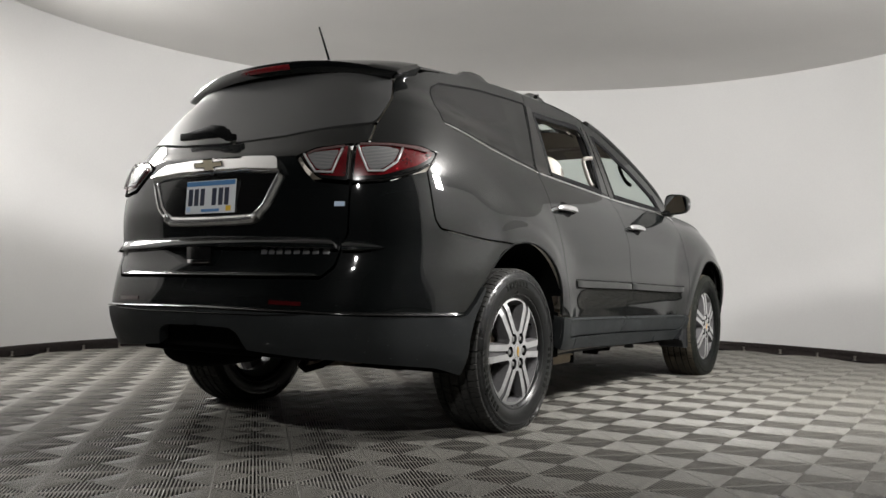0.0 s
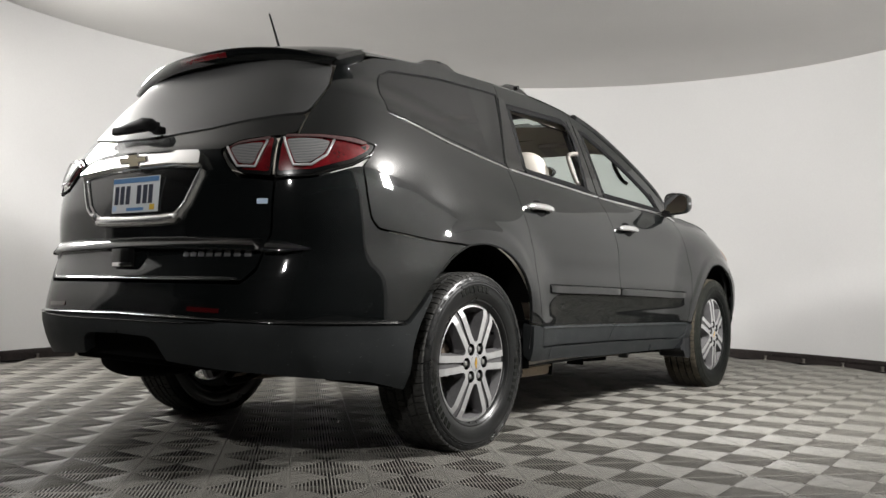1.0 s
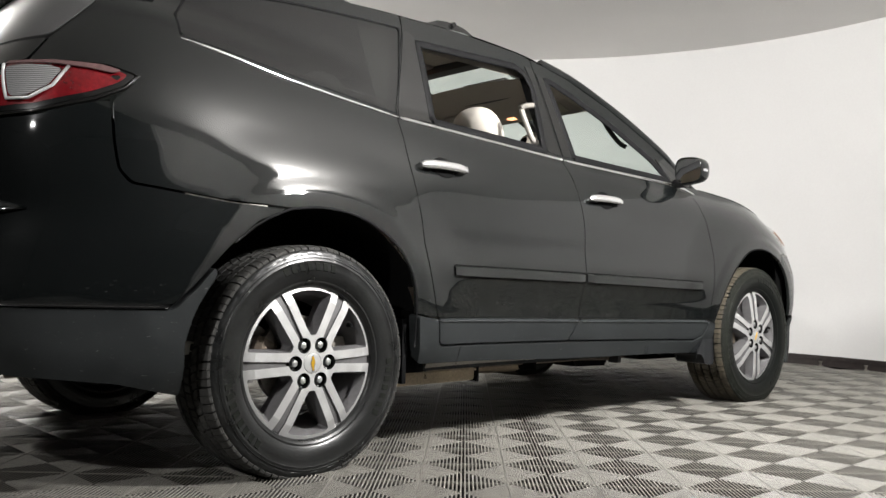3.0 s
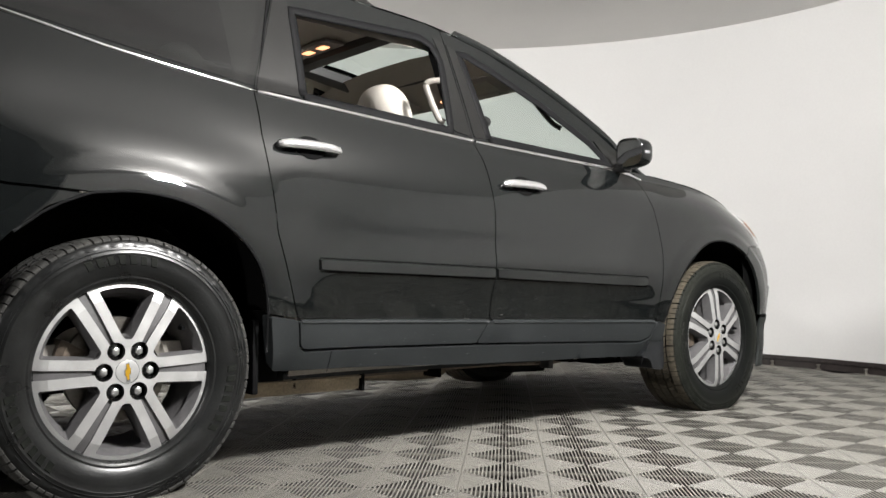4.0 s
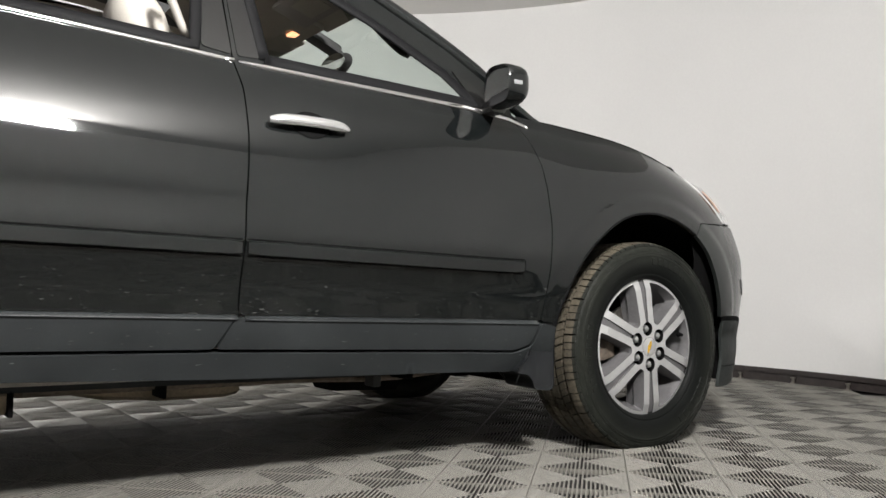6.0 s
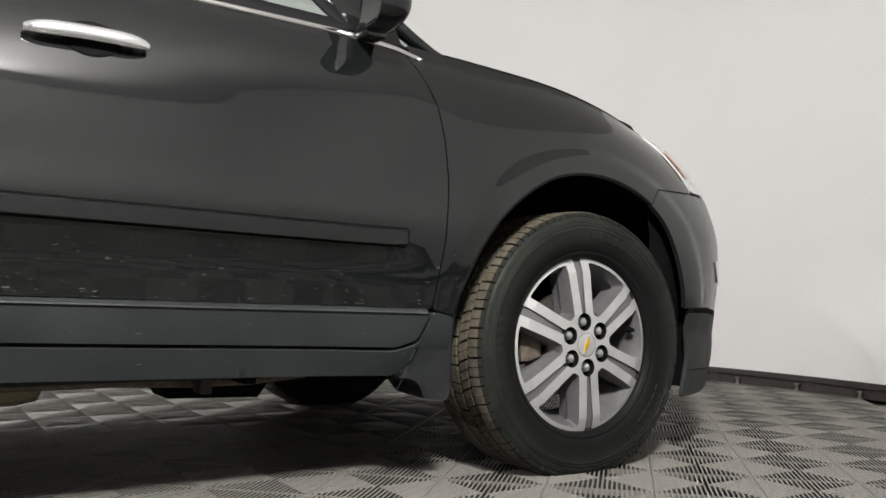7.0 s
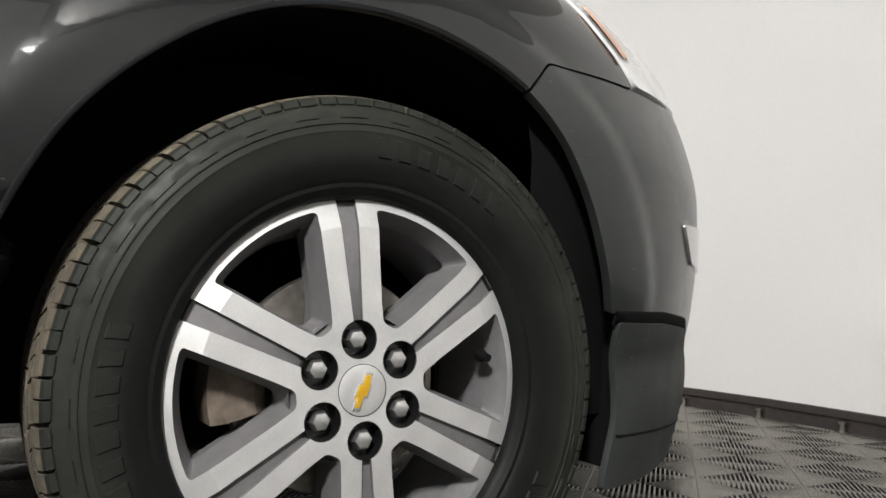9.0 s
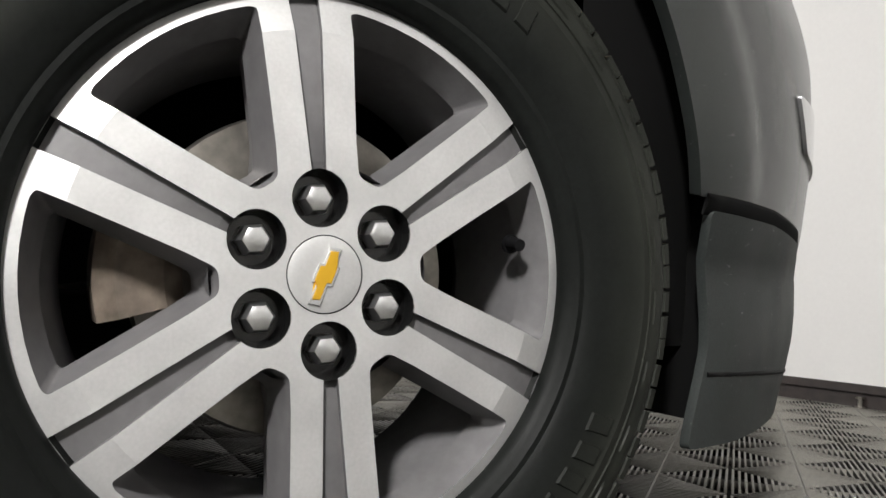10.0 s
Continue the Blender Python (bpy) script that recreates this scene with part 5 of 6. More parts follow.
part("aerial_foot", lathe([(0.0, 0.03), (0.015, 0.026), (0.026, 0.01), (0.03, -0.03)], 16, None, pose(0.022, -0.303, 1.735, 0, -90, 0)), TRIM, suv, flat=False)

# bonnet, windscreen, wiper cowl
HOOD_EDGE = curve((2.6, 1.160), (2.7, 1.153), (2.85, 1.141), (3.0, 1.125), (3.15, 1.101), (3.3, 1.072), (3.44, 1.039), (3.7, 1.0), (4.0, 0.975), (4.4708, 0.96))
rows = []
for i in range(41):
    q = 2.58 + (4.44 - 2.58) * i / 40
    e = skin(q, HOOD_EDGE(q))
    rows.append([Vector((e.x * s, e.y, e.z + 0.001 + 0.055 * (e.x / 0.86) * (1 - abs(s) ** 2.4))) for s in [-1 + 2 * j / 30 for j in range(31)]])
grid_mesh("bonnet", rows, PAINT, suv, "black bonnet", flip=True)
rows = []
for i in range(21):
    y = 1.66 + (2.52 - 1.66) * i / 20
    ze = ROOF_EDGE(y) if y < 2.45 else ROOF_EDGE(2.45) - (y - 2.45) * 0.6
    xe = half_width(y, ze) - 0.004
    rows.append([Vector((xe * s, y + (0.13 + 0.16 * i / 20) * (1 - abs(s) ** 2.2), ze + 0.055 * (1 - abs(s) ** 2.2) * (1 - i / 20))) for s in [-1 + 2 * j / 24 for j in range(25)]])
screen = grid_mesh("windscreen", rows, GLASS_CLEAR, suv, "clear windscreen", flip=True)
screen.visible_shadow = False
for side in (1, -1):
    pts = []
    for i in range(25):
        y = 1.50 + (2.90 - 1.50) * i / 24
        ze = ROOF_EDGE(y) if y < 2.45 else max(ROOF_EDGE(2.45) - (y - 2.45) * 0.45, 1.168 - 0.12 * (y - 2.6))
        pts.append(Vector((side * (half_width(y, ze) - 0.016 - 0.02 * smooth(2.3, 2.6, y)), y + 0.012, ze - 0.004 - 0.018 * smooth(2.3, 2.6, y))))
    part("screen_pillar", tube(pts, [0.026] * 14 + [0.026 - 0.0021 * k for k in range(11)], 10), PAINT, suv, "black windscreen pillar", flat=False)
fb = panel("front_bumper", [(3.25, 0.8345), ] + flow([(3.205, 0.782), (3.235, 0.752), (3.270, 0.706), (3.308, 0.632), (3.345, 0.53), (3.362, 0.47)]) + [ (3.50, 0.467), (3.61, 0.455), (3.684, 0.40), (3.750, 0.34), (3.79, 0.28), (4.4708, 0.27), (4.4708, 0.86), (3.85, 0.86), (3.52, 0.8450)], BUMPER, suv, both=True, corner=0.012, step=0.015, gap=0.0012, label="dulled black front bumper with fine scratches")
for side in (1, -1):
    panel("bumper_cladding", [(3.374, 0.460), (3.392, 0.30), (3.390, 0.188), (3.48, 0.190), (3.665, 0.204), (3.700, 0.262), (3.735, 0.345), (3.668, 0.40), (3.61, 0.446), (3.50, 0.457)], WORN, fb, off=0.006, side=side, label="scuffed grey plastic lower front bumper", thick=0.012, corner=0.01)
for side in (1, -1):
    strip("bumper_step", [(3.37, 0.464), (3.50, 0.462), (3.615, 0.451), (3.676, 0.40), (3.742, 0.343)], 0.024, 0.004, HOLLOW, fb, side=side)
for side in (1, -1):
    strip("cladding_seam", [(3.40, 0.274), (3.50, 0.271), (3.70, 0.262)], 0.005, 0.0015, RUBBER, fb, side=side, off=0.0062)
for side in (1, -1):
    panel("fog_lamp", [(3.548, 0.632), (3.600, 0.560), (3.80, 0.545), (3.80, 0.64)], LENS, fb, off=0.005, side=side, label="small clear fog lamp")

# door mirrors
for side in (1, -1):
    door = [o for o in suv.children if o.name.startswith("front_door")][0 if side > 0 else 1]
    place = pose(side * 0.945, 2.335, 1.232, 0, 0, -9 * side) @ Matrix.Diagonal((side, 0.70, 1.04, 1))

    def oval(m, rx, rz, power=3.4):
        out = []
        for k in range(m):
            c, d = math.cos(2 * math.pi * k / m), math.sin(2 * math.pi * k / m)
            e = (abs(c) ** power + abs(d) ** power) ** (-1 / power)
            out.append((rx * e * c, (rz - 0.007 * (c + 1)) * e * d))
        return out

    bm = bmesh.new()
    rings = []
    for y, r in ((0.002, 0.90), (-0.052, 0.92), (-0.058, 0.97), (-0.052, 1.0), (-0.02, 1.0), (0.02, 0.97), (0.045, 0.90), (0.062, 0.76), (0.072, 0.52), (0.076, 0.2)):
        rings.append([bm.verts.new(place @ Vector((x, y, z))) for x, z in oval(32, 0.086 * r, 0.074 * r)])
    for p, q in zip(rings, rings[1:]):
        for k in range(32):
            bm.faces.new((p[k], p[(k + 1) % 32], q[(k + 1) % 32], q[k]))
    bm.faces.new(rings[-1])
    bm.faces.new(rings[0][::-1])
    shell = part("mirror", bm, PAINT, suv, "black door mirror with a grey lens", flat=False)
    mm = place @ Matrix.Translation((0, -0.040, 0)) @ pose(0, 0, 0, -9, 0, 9) @ Matrix(((1, 0, 0, 0), (0, 0, -1, 0), (0, 1, 0, 0), (0, 0, 0, 1)))
    part("mirror_glass", prism(oval(32, 0.079, 0.066), 0.004, mm), MIRROR, shell, "silvered mirror glass")
    part("mirror_foot", box((0.84 if side > 0 else -0.91, 2.30, 1.150), (0.91 if side > 0 else -0.84, 2.365, 1.195)), TRIM, shell, bevel=0.015)
    part("signal_lamp", box((0.076, -0.035, -0.010), (0.0885, 0.010, 0.004), None, place), LENS, shell, "small clear signal lamp", bevel=0.002)

# wheels, arch liners, flaps
for side in (1, -1):
    wheel(suv, side * 0.826, 0.0, 30, side < 0)
    wheel(suv, side * 0.828, AXLE, 6.3, side < 0)
    for y in (0.0, AXLE):
        rl = 0.505 if y == 0 else 0.490
        prof = [(rl, 0.0), (rl, 0.36), (0.10, 0.365)]
        m = Matrix.Translation((side * 0.90, y, HUB + 0.01)) @ (Matrix.Diagonal((-1, 1, 1, 1)) if side > 0 else Matrix.Identity(4))
        part("arch_liner", lathe(prof, 40, None, m, -0.12 if y == 0 else -0.32, math.pi + 0.15), HOLLOW, suv, "black wheel arch liner", flat=False)
        ring = Matrix.Translation((side * 0.955, y, HUB + 0.01)) @ (Matrix.Diagonal((-1, 1, 1, 1)) if side > 0 else Matrix.Identity(4))
        part("arch_return", lathe([(rl, 0.0), (rl, 0.06)], 30, None, ring, 0.5 if y == 0 else 1.05, math.pi - 0.45), HOLLOW, suv, "black wheel arch return", flat=False)
    part("sill_closing", box((0.70 if side > 0 else -0.895, 0.415, 0.30), (0.895 if side > 0 else -0.70, 0.53, 0.53)), HOLLOW, suv)
    # flap behind the front wheel, and a small one ahead of the rear wheel
    poly = [(2.480, 0.456), (2.540, 0.459), (2.588, 0.540), (2.597, 0.515), (2.567, 0.445), (2.556, 0.36), (2.549, 0.226), (2.474, 0.234), (2.464, 0.268), (2.444, 0.286), (2.400, 0.291), (2.405, 0.30), (2.447, 0.345), (2.470, 0.40)]
    bm = bmesh.new()
    low, top = [], []
    for y, z in soften(poly, 0.03):
        x = 0.930 + 0.012 * smooth(0.45, 0.25, z) * smooth(2.44, 2.55, y)
        top.append(bm.verts.new((side * x, y, z)))
        low.append(bm.verts.new((side * (x - 0.17), y + 0.02, z)))
    bm.faces.new(top)
    bm.faces.new(low[::-1])
    for i in range(len(top)):
        j = (i + 1) % len(top)
        bm.faces.new((top[i], top[j], low[j], low[i]))
    bmesh.ops.triangulate(bm, faces=[f for f in bm.faces if len(f.verts) > 4])
    part("mud_flap", bm, FLAP, suv, "dark grey plastic mud flap", bevel=0.006)
    bm = box((0.78 if side > 0 else -0.92, 0.405, 0.265), (0.92 if side > 0 else -0.78, 0.425, 0.50))
    part("mud_flap", bm, RUBBER, suv, "small black rubber mud flap", bevel=0.004)

# inner shell, floor pan and what hangs under it
for side in (1, -1):
    rows = []
    for q in [-1.5708 + 0.05 * i for i in range(32)] + [0.05 * i for i in range(59)] + [2.9 + 0.05 * i for i in range(32)] + [4.4708]:
        rows.append([FLIP @ (skin(q, z) - skin_normal(q, z) * 0.035) if side < 0 else skin(q, z) - skin_normal(q, z) * 0.035 for z in (0.90, 0.97, 1.04, 1.10)])
    grid_mesh("inner_shell", rows, HOLLOW, suv)
    rows = []
    for y in [0.56 + 0.05 * i for i in range(38)]:
        rows.append([Vector((side * (half_width(y, z) - 0.035), y, z)) for z in (0.31, 0.4, 0.5, 0.6, 0.7, 0.8, 0.9, 1.0, 1.1, 1.17)])
    grid_mesh("door_trim", rows, CARPET, suv)
    rows = []
    for q in [3.24 + 0.05 * i for i in range(25)]:
        rows.append([Vector((side * p.x, p.y, p.z)) for p in [skin(q, z) - skin_normal(q, z) * 0.05 for z in (0.30, 0.4, 0.5, 0.6, 0.7, 0.8, 0.92)]])
    grid_mesh("inner_shell", rows, HOLLOW, suv)
    rows = []
    for q in [-1.5708 + 0.05 * i for i in range(24)]:
        rows.append([Vector((side * p.x, p.y, p.z)) for p in [skin(q, z) - skin_normal(q, z) * 0.06 for z in (0.36, 0.45, 0.55, 0.7, 0.8, 0.9)]])
    grid_mesh("inner_shell", rows, HOLLOW, suv)
part("floor_pan", box((-0.60, 0.45, 0.290), (0.60, 2.52, 0.33)), HOLLOW, suv, "dark steel floor pan", bevel=0.01)
part("floor_pan", box((-0.52, -0.95, 0.36), (0.52, 0.47, 0.42)), HOLLOW, suv, "dark steel floor pan", bevel=0.01)
part("floor_pan", box((-0.50, 2.50, 0.27), (0.50, 3.85, 0.33)), HOLLOW, suv, "dark steel floor pan", bevel=0.01)


def tank(name, y0, y1, x, z, rx, rz, mat, label, n=20, m=20):
    bm = bmesh.new()
    rings = []
    for i in range(n + 1):
        u = -1 + 2 * i / n
        r = (1 - abs(u) ** 7) ** 0.5
        rings.append([bm.verts.new((x + rx * max(r, 0.02) * math.cos(2 * math.pi * k / m), (y0 + y1) / 2 + (y1 - y0) / 2 * u, z + rz * max(r, 0.02) * math.sin(2 * math.pi * k / m))) for k in range(m)])
    for a, b in zip(rings, rings[1:]):
        for k in range(m):
            bm.faces.new((a[k], a[(k + 1) % m], b[(k + 1) % m], b[k]))
    bm.faces.new(rings[0])
    bm.faces.new(rings[-1])
    return part(name, bm, mat, suv, label, flat=False)


# muffler: a long pressed shell that tapers towards the rear, with a seam along its side
verts, faces = [], []
stations = [(1.00, 0.05, 0.268), (1.03, 0.10, 0.250), (1.22, 0.13, 0.212), (1.40, 0.14, 0.200), (1.60, 0.14, 0.200), (1.65, 0.12, 0.208), (1.67, 0.07, 0.235)]
section = [(-1, 0.5), (-0.9, 0.12), (-0.7, 0.0), (0.7, 0.0), (0.9, 0.12), (1.0, 0.46), (1.06, 0.5), (1.0, 0.54), (0.9, 0.88), (0.7, 1.0), (-0.7, 1.0), (-0.9, 0.88)]
for y, w, z0 in stations:
    verts += [(0.30 + w * a, y, z0 + (0.315 - z0) * b) for a, b in section]
k = len(section)
for i in range(len(stations) - 1):
    faces += [(i * k + j, i * k + (j + 1) % k, (i + 1) * k + (j + 1) % k, (i + 1) * k + j) for j in range(k)]
faces += [tuple(range(k - 1, -1, -1)), tuple((len(stations) - 1) * k + j for j in range(k))]
shell = attach("muffler", mesh_of("muffler", verts, faces, DUSTY), suv, "dusty steel muffler under the sill")
shell.data.set_sharp_from_angle(angle=radians(35))
# tan heat shield ahead of the rear wheel: a flat-bottomed tray with a dark end flange and a folded upper edge
part("exhaust_shield", box((0.66, 0.40, 0.236), (0.80, 0.905, 0.30)), DUSTY, suv, "dusty tan steel shield under the sill", bevel=0.016)
part("shield_fold", box((0.80, 0.42, 0.278), (0.812, 0.90, 0.288)), DUSTY, suv, bevel=0.003)
part("shield_flange", box((0.655, 0.903, 0.232), (0.812, 0.916, 0.30)), HOLLOW, suv, "dark end flange", bevel=0.004)
# gearbox mount, and the bracket in front of it
bm = bmesh.new()
low = [bm.verts.new(p) for p in ((0.36, 1.95, 0.212), (0.50, 1.95, 0.212), (0.50, 2.20, 0.205), (0.36, 2.20, 0.205))]
top = [bm.verts.new(p) for p in ((0.36, 1.89, 0.30), (0.50, 1.89, 0.30), (0.50, 2.27, 0.30), (0.36, 2.27, 0.30))]
bm.faces.new(low[::-1])
bm.faces.new(top)
for i in range(4):
    bm.faces.new((low[i], low[(i + 1) % 4], top[(i + 1) % 4], top[i]))
part("gearbox_mount", bm, HOLLOW, suv, "dark gearbox mount", bevel=0.01)
part("jack_bracket", box((0.70, 1.955, 0.250), (0.76, 1.985, 0.30)), CABIN, suv, bevel=0.006)
part("brake_pipe", tube([(0.72, 0.95, 0.285), (0.72, 1.7, 0.283), (0.70, 1.95, 0.272), (0.66, 2.1, 0.268), (0.60, 2.45, 0.285)], 0.011, 8), RUST, suv, flat=False)
part("exhaust_pipe", tube([(0.30, -0.75, 0.33), (0.32, -0.2, 0.32), (0.45, 0.3, 0.29), (0.50, 0.6, 0.27), (0.5, 2.0, 0.275), (0.3, 2.4, 0.27), (0.1, 3.0, 0.27)], 0.028, 12), RUST, suv, "rusty exhaust pipe", flat=False)
part("sill_flange", box((0.80, 0.50, 0.292), (0.812, 2.45, 0.312)), CLAD, suv)
for y, w in ((0.62, 0.018), (1.28, 0.012), (2.05, 0.03), (2.25, 0.05), (2.36, 0.03)):
    part("bracket", box((0.70, y, 0.255 + 0.02 * (y > 2)), (0.80, y + w, 0.30)), HOLLOW, suv, bevel=0.004)
part("rear_axle_beam", tube([(-0.66, 0.02, 0.33), (-0.3, -0.05, 0.28), (0.3, -0.05, 0.28), (0.66, 0.02, 0.33)], 0.045, 12), HOLLOW, suv, flat=False)
part("front_subframe", tube([(-0.62, 3.0, 0.27), (-0.3, 2.85, 0.23), (0.3, 2.85, 0.23), (0.62, 3.0, 0.27)], 0.04, 12), HOLLOW, suv, flat=False)
part("tow_hook", tube([(0.42, -0.86, 0.37), (0.44, -0.93, 0.335), (0.48, -0.95, 0.325), (0.52, -0.90, 0.34), (0.53, -0.82, 0.37)], 0.014, 8), HOLLOW, suv, flat=False)
tank("muffler", -0.86, -0.48, -0.35, 0.34, 0.22, 0.07, HOLLOW, "dark rear muffler")

# ---- cabin ----


def seat(x, y, z):
    """A front or middle seat with its headrest."""
    s = tagged(new("car_seat"), "pale leather car seat with an upright headrest", "seat", "car seats")
    s.parent = suv
    s.matrix_local = pose(x, y, z)

    def cushion(name, c, r, power, tilt, mat):
        bm = bmesh.new()
        bmesh.ops.create_uvsphere(bm, u_segments=28, v_segments=16, radius=1)
        for v in bm.verts:
            d = v.co
            e = (abs(d.x) ** power + abs(d.y) ** power + abs(d.z) ** power) ** (-1 / power)
            v.co = pose(*c, tilt, 0, 0) @ Vector((d.x * e * r[0], d.y * e * r[1], d.z * e * r[2]))
        return part(name, bm, mat, s, flat=False)

    cushion("seat_base", (0, 0.18, 0.10), (0.26, 0.28, 0.09), 3.6, 6, BEIGE)
    cushion("backrest", (0, -0.14, 0.43), (0.25, 0.09, 0.34), 3.4, 14, BEIGE)
    head = cushion("headrest", (0, -0.265, 0.842), (0.140, 0.088, 0.142), 2.35, 20, BEIGE)
    head["label"] = "rounded pale leather headrest"
    for u in (-0.05, 0.05):
        part("headrest_post", tube([(u, -0.20, 0.70), (u, -0.25, 0.82)], 0.006, 8), CHROME, s, flat=False)
    return s


for x, y, z in ((0.42, 1.55, 0.49), (-0.42, 1.55, 0.49), (0.44, 0.62, 0.49), (-0.44, 0.62, 0.49)):
    seat(x, y, z)
part("cabin_floor", box((-0.84, -0.8, 0.40), (0.84, 2.6, 0.44)), CARPET, suv, bevel=0.005)
part("dashboard", box((-0.80, 2.25, 0.80), (0.80, 2.62, 1.10)), CABIN, suv, "dark dashboard", bevel=0.05)
steer = lathe([(0.185 + 0.016 * math.cos(t), 0.016 * math.sin(t)) for t in [k * math.pi / 5 for k in range(11)]], 36, None, pose(-0.40, 2.12, 1.0, 0, 0, 90) @ pose(0, 0, 0, 0, -25, 0))
part("steering_wheel", steer, CABIN, suv, "dark steering wheel", flat=False)
for side in (1, -1):
    for y in (1.375, 2.02):
        x = side * (half_width(y, 1.47 if y < 1.5 else 1.36) - 0.075)
        z = 1.39 if y < 1.5 else 1.415
        if y < 1.5:
            pts = [(side * a, b, c) for a, b, c in ((0.735, 1.325, 1.446), (0.708, 1.297, 1.444), (0.696, 1.287, 1.435), (0.694, 1.286, 1.420), (0.706, 1.306, 1.36), (0.720, 1.324, 1.305), (0.727, 1.334, 1.285), (0.738, 1.350, 1.277))]
        else:
            pts = [(x, y - 0.09, z + 0.09), (x - side * 0.03, y - 0.07, z + 0.06), (x - side * 0.035, y, z + 0.01), (x - side * 0.03, y + 0.07, z - 0.04), (x, y + 0.09, z - 0.06)]
        part("grab_handle", tube(flow(pts), 0.013 if y < 1.5 else 0.012, 12), PALE if y < 1.5 else CABIN, suv, "pale plastic grab handle" if y < 1.5 else "", flat=False)
    # trim inside the pillars and above the windows
    rows = []
    for i in range(31):
        y = 0.45 + 1.1 * i / 30
        rows.append([Vector((side * (half_width(y, z) - 0.05), y, z)) for z in (1.60, 1.63, 1.66, 1.69)])
    grid_mesh("roof_side_trim", rows, HEADLINER, suv)
    for y0, y1 in ((0.42, 0.66), (1.38, 1.52)):
        rows = [[Vector((side * (half_width(y, z) - 0.05), y + 0.05 * (1.3 - z), z)) for z in (0.9, 1.0, 1.1, 1.2, 1.3, 1.4, 1.5, 1.6, 1.66)] for y in (y0, (y0 + y1) / 2, y1)]
        grid_mesh("pillar_trim", rows, CABIN if y0 > 1 else HEADLINER, suv)
    bm = box((0.10 if side > 0 else -0.52, 1.93, 1.625), (0.52 if side > 0 else -0.10, 2.10, 1.64), None, None)
    for v in bm.verts:
        v.co.z -= 0.32 * (v.co.y - 1.93)
    part("sun_visor", bm, HEADLINER, suv, "folded grey sun visor", bevel=0.006)
grid_mesh("header_trim", [[Vector((x, y, 1.672 - 0.30 * (y - 1.66) - 0.05 * (abs(x) / 0.6) ** 3)) for x in (-0.62, -0.45, -0.2, 0, 0.2, 0.45, 0.62)] for y in (1.60, 1.70, 1.80, 1.90, 1.97)], HEADLINER, suv, "grey cloth trim over the windscreen")
# sunroof: dark frame and a pale green pane in the roof opening
def roof_under(x, y, drop):
    return ROOF_EDGE(y) - 0.004 + (ROOF_MID(y) - ROOF_EDGE(y)) * (1 - (abs(x) / 0.62) ** 3) - drop


for x0, x1, y0, y1 in ((-0.44, 0.44, 1.315, 1.385), (-0.44, 0.44, 1.775, 1.83), (-0.45, -0.375, 1.315, 1.83), (0.375, 0.45, 1.315, 1.83)):
    bm = box((x0, y0, -0.052), (x1, y1, -0.006))
    for v in bm.verts:
        v.co.z += roof_under(v.co.x, v.co.y, 0)
    part("sunroof_frame", bm, CABIN, suv, "black sunroof frame", bevel=0.004)
pane = grid_mesh("sunroof_pane", [[Vector((x, y, roof_under(x, y, -0.004))) for x in (-0.41, -0.2, 0, 0.2, 0.41)] for y in (1.35, 1.46, 1.57, 1.68, 1.80)], GLASS_CLEAR, suv, "pale green sunroof glass", flip=True)
pane.visible_shadow = False
bm = box((-0.15, 1.84, -0.012), (0.15, 2.06, 0.012))
for v in bm.verts:
    v.co.z += 1.645 - 0.33 * (v.co.y - 1.84)
console = part("roof_console", bm, HEADLINER, suv, "grey roof console", bevel=0.008)
part("console_bulb", box((-0.045, 1.99, 1.572), (0.005, 2.03, 1.580)), WARM, console, "warm glowing reading bulb")
zl = roof_under(0, 1.25, 0.043)
dome = part("dome_lamp", box((-0.23, 1.19, zl - 0.012), (0.08, 1.30, zl + 0.004)), PALE, suv, "pale roof lamp unit", bevel=0.005)
for x in (-0.14, -0.015):
    part("dome_bulb", box((x - 0.03, 1.225, zl - 0.016), (x + 0.03, 1.262, zl - 0.0125)), WARM, dome, "warm glowing reading bulb")
for x in (-0.44, 0.40):
    part("roof_vent", lathe([(0.0, 0.012), (0.030, 0.012), (0.034, 0.016), (0.048, 0.014), (0.055, -0.004)], 24, None, pose(x, 1.17, roof_under(x, 1.17, 0.040), 0, 90, 0)), CABIN, suv, "round dark roof vent", flat=False)
bm = bmesh.new()
bmesh.ops.create_uvsphere(bm, u_segments=20, v_segments=10, radius=1)
for v in bm.verts:
    v.co = Vector((0.12 * v.co.x, 2.20 + 0.024 * v.co.y, 1.478 + 0.047 * v.co.z))
rvm = part("rear_view_mirror", bm, CABIN, suv, "dark rear-view mirror", flat=False)
part("mirror_stalk", tube([(0, 2.20, 1.48), (0, 2.215, 1.52), (0, 2.18, 1.56)], 0.016, 8), CABIN, rvm, flat=False)
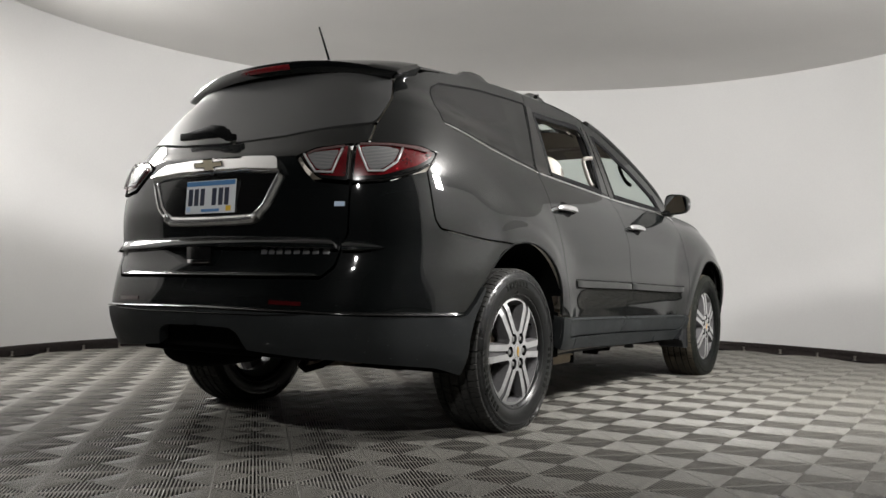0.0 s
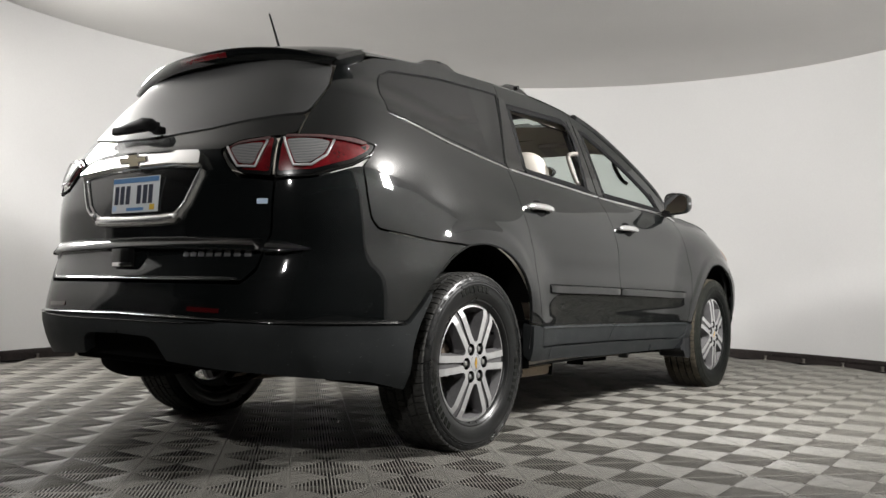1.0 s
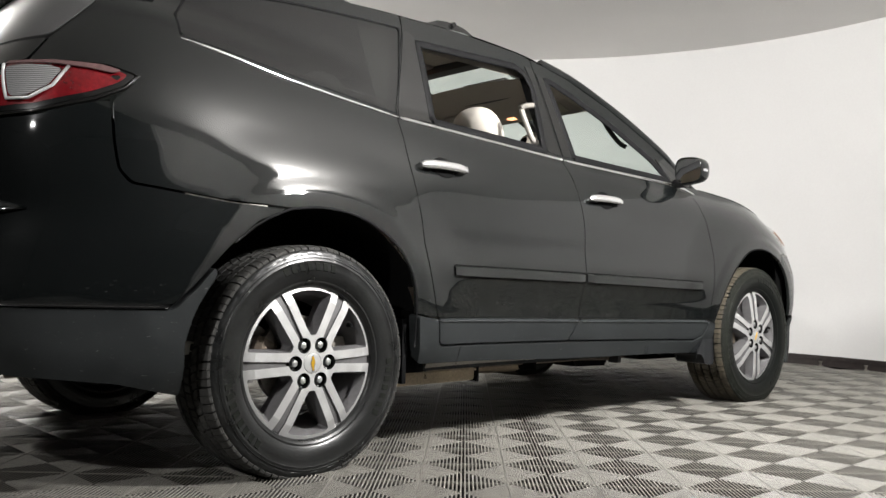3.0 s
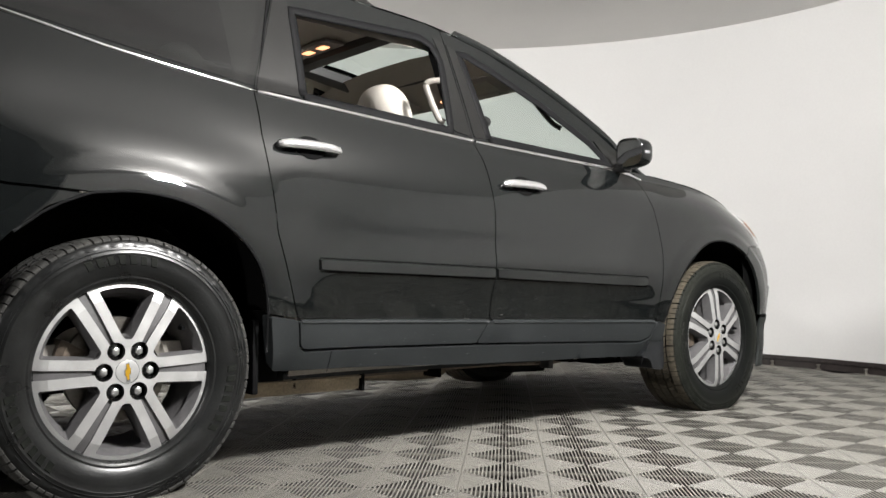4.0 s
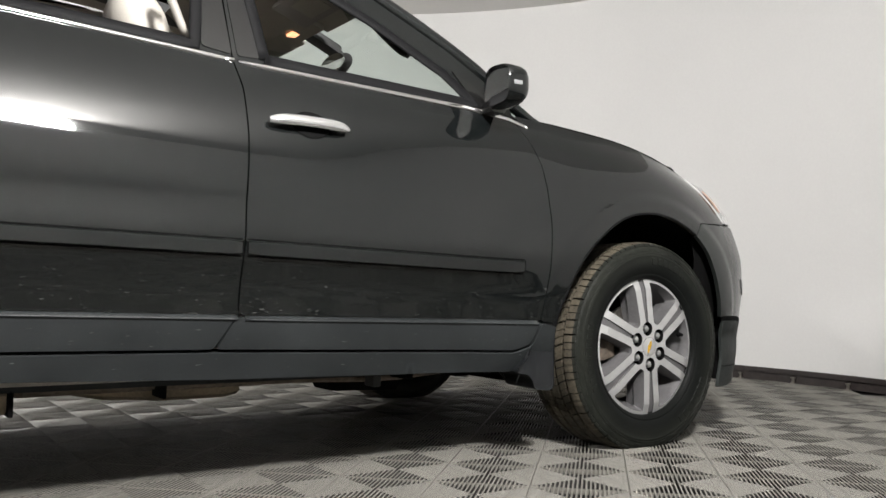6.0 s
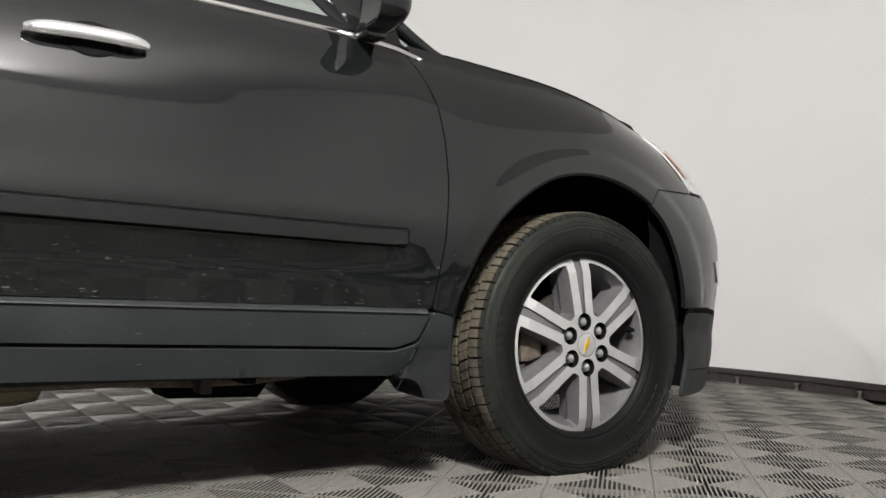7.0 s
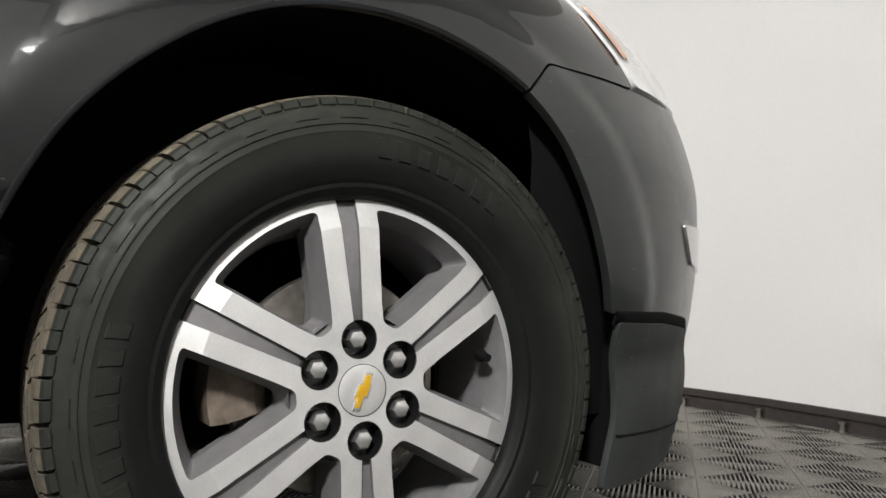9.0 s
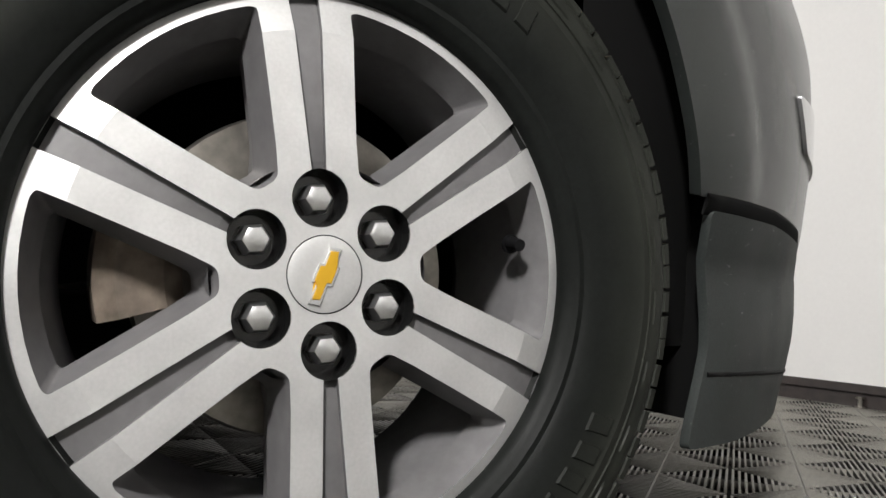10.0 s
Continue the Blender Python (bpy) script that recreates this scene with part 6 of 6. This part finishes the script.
# sensor housing behind the mirror, and the sun visors
bm = box((-0.04, 2.05, -0.040), (0.04, 2.20, 0.0))
for v in bm.verts:
    v.co.z += 1.618 - 0.42 * (v.co.y - 2.04)
part("sensor_housing", bm, CABIN, suv, "dark housing over the mirror", bevel=0.012)
for side in (1, -1):
    tilt_m = pose(side * 0.37, 1.90, 1.578, -19, 0, 0)
    visor = part("sun_visor", box((-0.19, -0.075, -0.012), (0.19, 0.075, 0.012), None, tilt_m), PALE, suv, "pale grey folded sun visor", bevel=0.010)
    part("vanity_cover", box((-0.08, -0.045, -0.016), (0.08, 0.045, -0.0125), None, tilt_m), HEADLINER, visor, bevel=0.0015)
    part("visor_rod", tube([tilt_m @ Vector((side * 0.19, 0.06, 0.0)), tilt_m @ Vector((side * 0.235, 0.06, 0.012))], 0.006, 8), CABIN, visor, flat=False)
part("mirror_pane", prism([(0.106 * math.cos(2 * math.pi * k / 24), 0.041 * math.sin(2 * math.pi * k / 24)) for k in range(24)], 0.003, pose(0, 2.176, 1.478, 90, 0, 0)), MIRROR, rvm, "dark tinted mirror pane")

# ---- floor of ribbed tiles ----

TILE_SIZE, TILE_TURN = 0.2821, radians(45.25)
TILE_AT = Vector((1.424, 1.6155, 0))
RIB_N, RIB_TOP, RIB_DEEP, RIB_CUT = 22, 0.0056, 0.016, 0.0011


def tile_geometry():
    """One tile: four triangles of ribs, each set square to its own edge, with a thin rim."""
    verts, faces = [], []
    h = TILE_SIZE / 2
    pitch = TILE_SIZE / RIB_N

    shade_faces = []

    def bar(x0, x1, y0a, y0b, y1, turn):
        c, s = math.cos(turn), math.sin(turn)
        k = len(verts)
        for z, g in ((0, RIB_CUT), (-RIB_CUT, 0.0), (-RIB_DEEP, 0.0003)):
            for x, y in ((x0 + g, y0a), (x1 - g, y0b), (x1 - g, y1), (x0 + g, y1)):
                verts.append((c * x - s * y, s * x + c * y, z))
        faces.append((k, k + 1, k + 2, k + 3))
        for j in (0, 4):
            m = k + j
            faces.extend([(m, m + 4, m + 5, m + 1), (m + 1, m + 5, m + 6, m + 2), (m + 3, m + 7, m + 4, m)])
            # lower flanks take the dark colour that paints in the slot shade
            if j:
                shade_faces.extend([len(faces) - 3, len(faces) - 2, len(faces) - 1])

    rim = 0.0022
    for side in range(4):
        turn = side * math.pi / 2
        for i in range(RIB_N):
            xm = -h + (i + 0.5) * pitch
            x0, x1 = xm - RIB_TOP / 2, xm + RIB_TOP / 2
            bar(x0, x1, -abs(x0) if abs(x0) < h else -h, -abs(x1) if abs(x1) < h else -h, -h + rim - 0.0001, turn)
        k = len(verts)
        c, s = math.cos(turn), math.sin(turn)
        for x, y, z in ((-h + 0.0006, -h + 0.0006, -0.0008), (h - 0.0006, -h + 0.0006, -0.0008), (h - rim, -h + rim, -0.0002), (-h + rim, -h + rim, -0.0002), (-h + 0.0006, -h + 0.0006, -RIB_DEEP), (h - 0.0006, -h + 0.0006, -RIB_DEEP), (h - rim, -h + rim, -RIB_DEEP), (-h + rim, -h + rim, -RIB_DEEP)):
            verts.append((c * x - s * y, s * x + c * y, z))
        faces.extend([(k, k + 1, k + 2, k + 3), (k, k + 4, k + 5, k + 1), (k + 3, k + 2, k + 6, k + 7)])
    return verts, faces, shade_faces


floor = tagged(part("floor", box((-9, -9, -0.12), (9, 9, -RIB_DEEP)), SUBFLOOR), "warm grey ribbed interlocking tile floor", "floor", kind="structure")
tv, tf, shade_ids = tile_geometry()
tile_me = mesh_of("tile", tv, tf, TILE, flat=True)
tile_me.materials.append(RIB_SHADE)
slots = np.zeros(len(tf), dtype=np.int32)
slots[shade_ids] = 1
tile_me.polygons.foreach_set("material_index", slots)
ca, sa = math.cos(TILE_TURN), math.sin(TILE_TURN)
spots = []
for i in range(-40, 41):
    for j in range(-40, 41):
        p = TILE_AT + TILE_SIZE * Vector(((i + 0.5) * ca - (j + 0.5) * sa, (i + 0.5) * sa + (j + 0.5) * ca, 0))
        d = (p - BOOTH).length
        if d < RADIUS - 0.02 or (d > RADIUS + 0.3 and -7.5 < p.y < 1.0 and -3.2 < p.x < 7):
            spots.append((abs(p.x - 1.9) * 0.9 + abs(p.y - 1.4) * 0.42, p))
        elif d < RADIUS + 0.32 and (p.y < 1.67) and p.x > -3.0 and math.atan2(p.y - BOOTH.y, p.x - BOOTH.x) < OPEN_A + 0.05:
            spots.append((9, p))
spots.sort(key=lambda s: s[0])
for _, p in spots[:300]:
    t = attach("tile", tile_me, floor)
    t.matrix_local = pose(p.x, p.y, 0, 0, 0, math.degrees(TILE_TURN))
base_v = np.array(tv)
rot = base_v @ np.array([[ca, sa, 0], [-sa, ca, 0], [0, 0, 1]])
base_f = np.array(tf)
far = [p for _, p in spots[300:]]
all_v = np.concatenate([rot + np.array((p.x, p.y, 0)) for p in far])
all_f = np.concatenate([base_f + k * len(tv) for k in range(len(far))])
me = bpy.data.meshes.new("tile_field")
me.vertices.add(len(all_v))
me.vertices.foreach_set("co", all_v.ravel())
me.loops.add(all_f.size)
me.loops.foreach_set("vertex_index", all_f.ravel())
me.polygons.add(len(all_f))
me.polygons.foreach_set("loop_start", np.arange(0, all_f.size, 4))
me.polygons.foreach_set("loop_total", np.full(len(all_f), 4))
me.update(calc_edges=True)
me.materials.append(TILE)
me.materials.append(RIB_SHADE)
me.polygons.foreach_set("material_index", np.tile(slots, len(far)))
tagged(attach("tile_field", me, floor), kind="stuff")
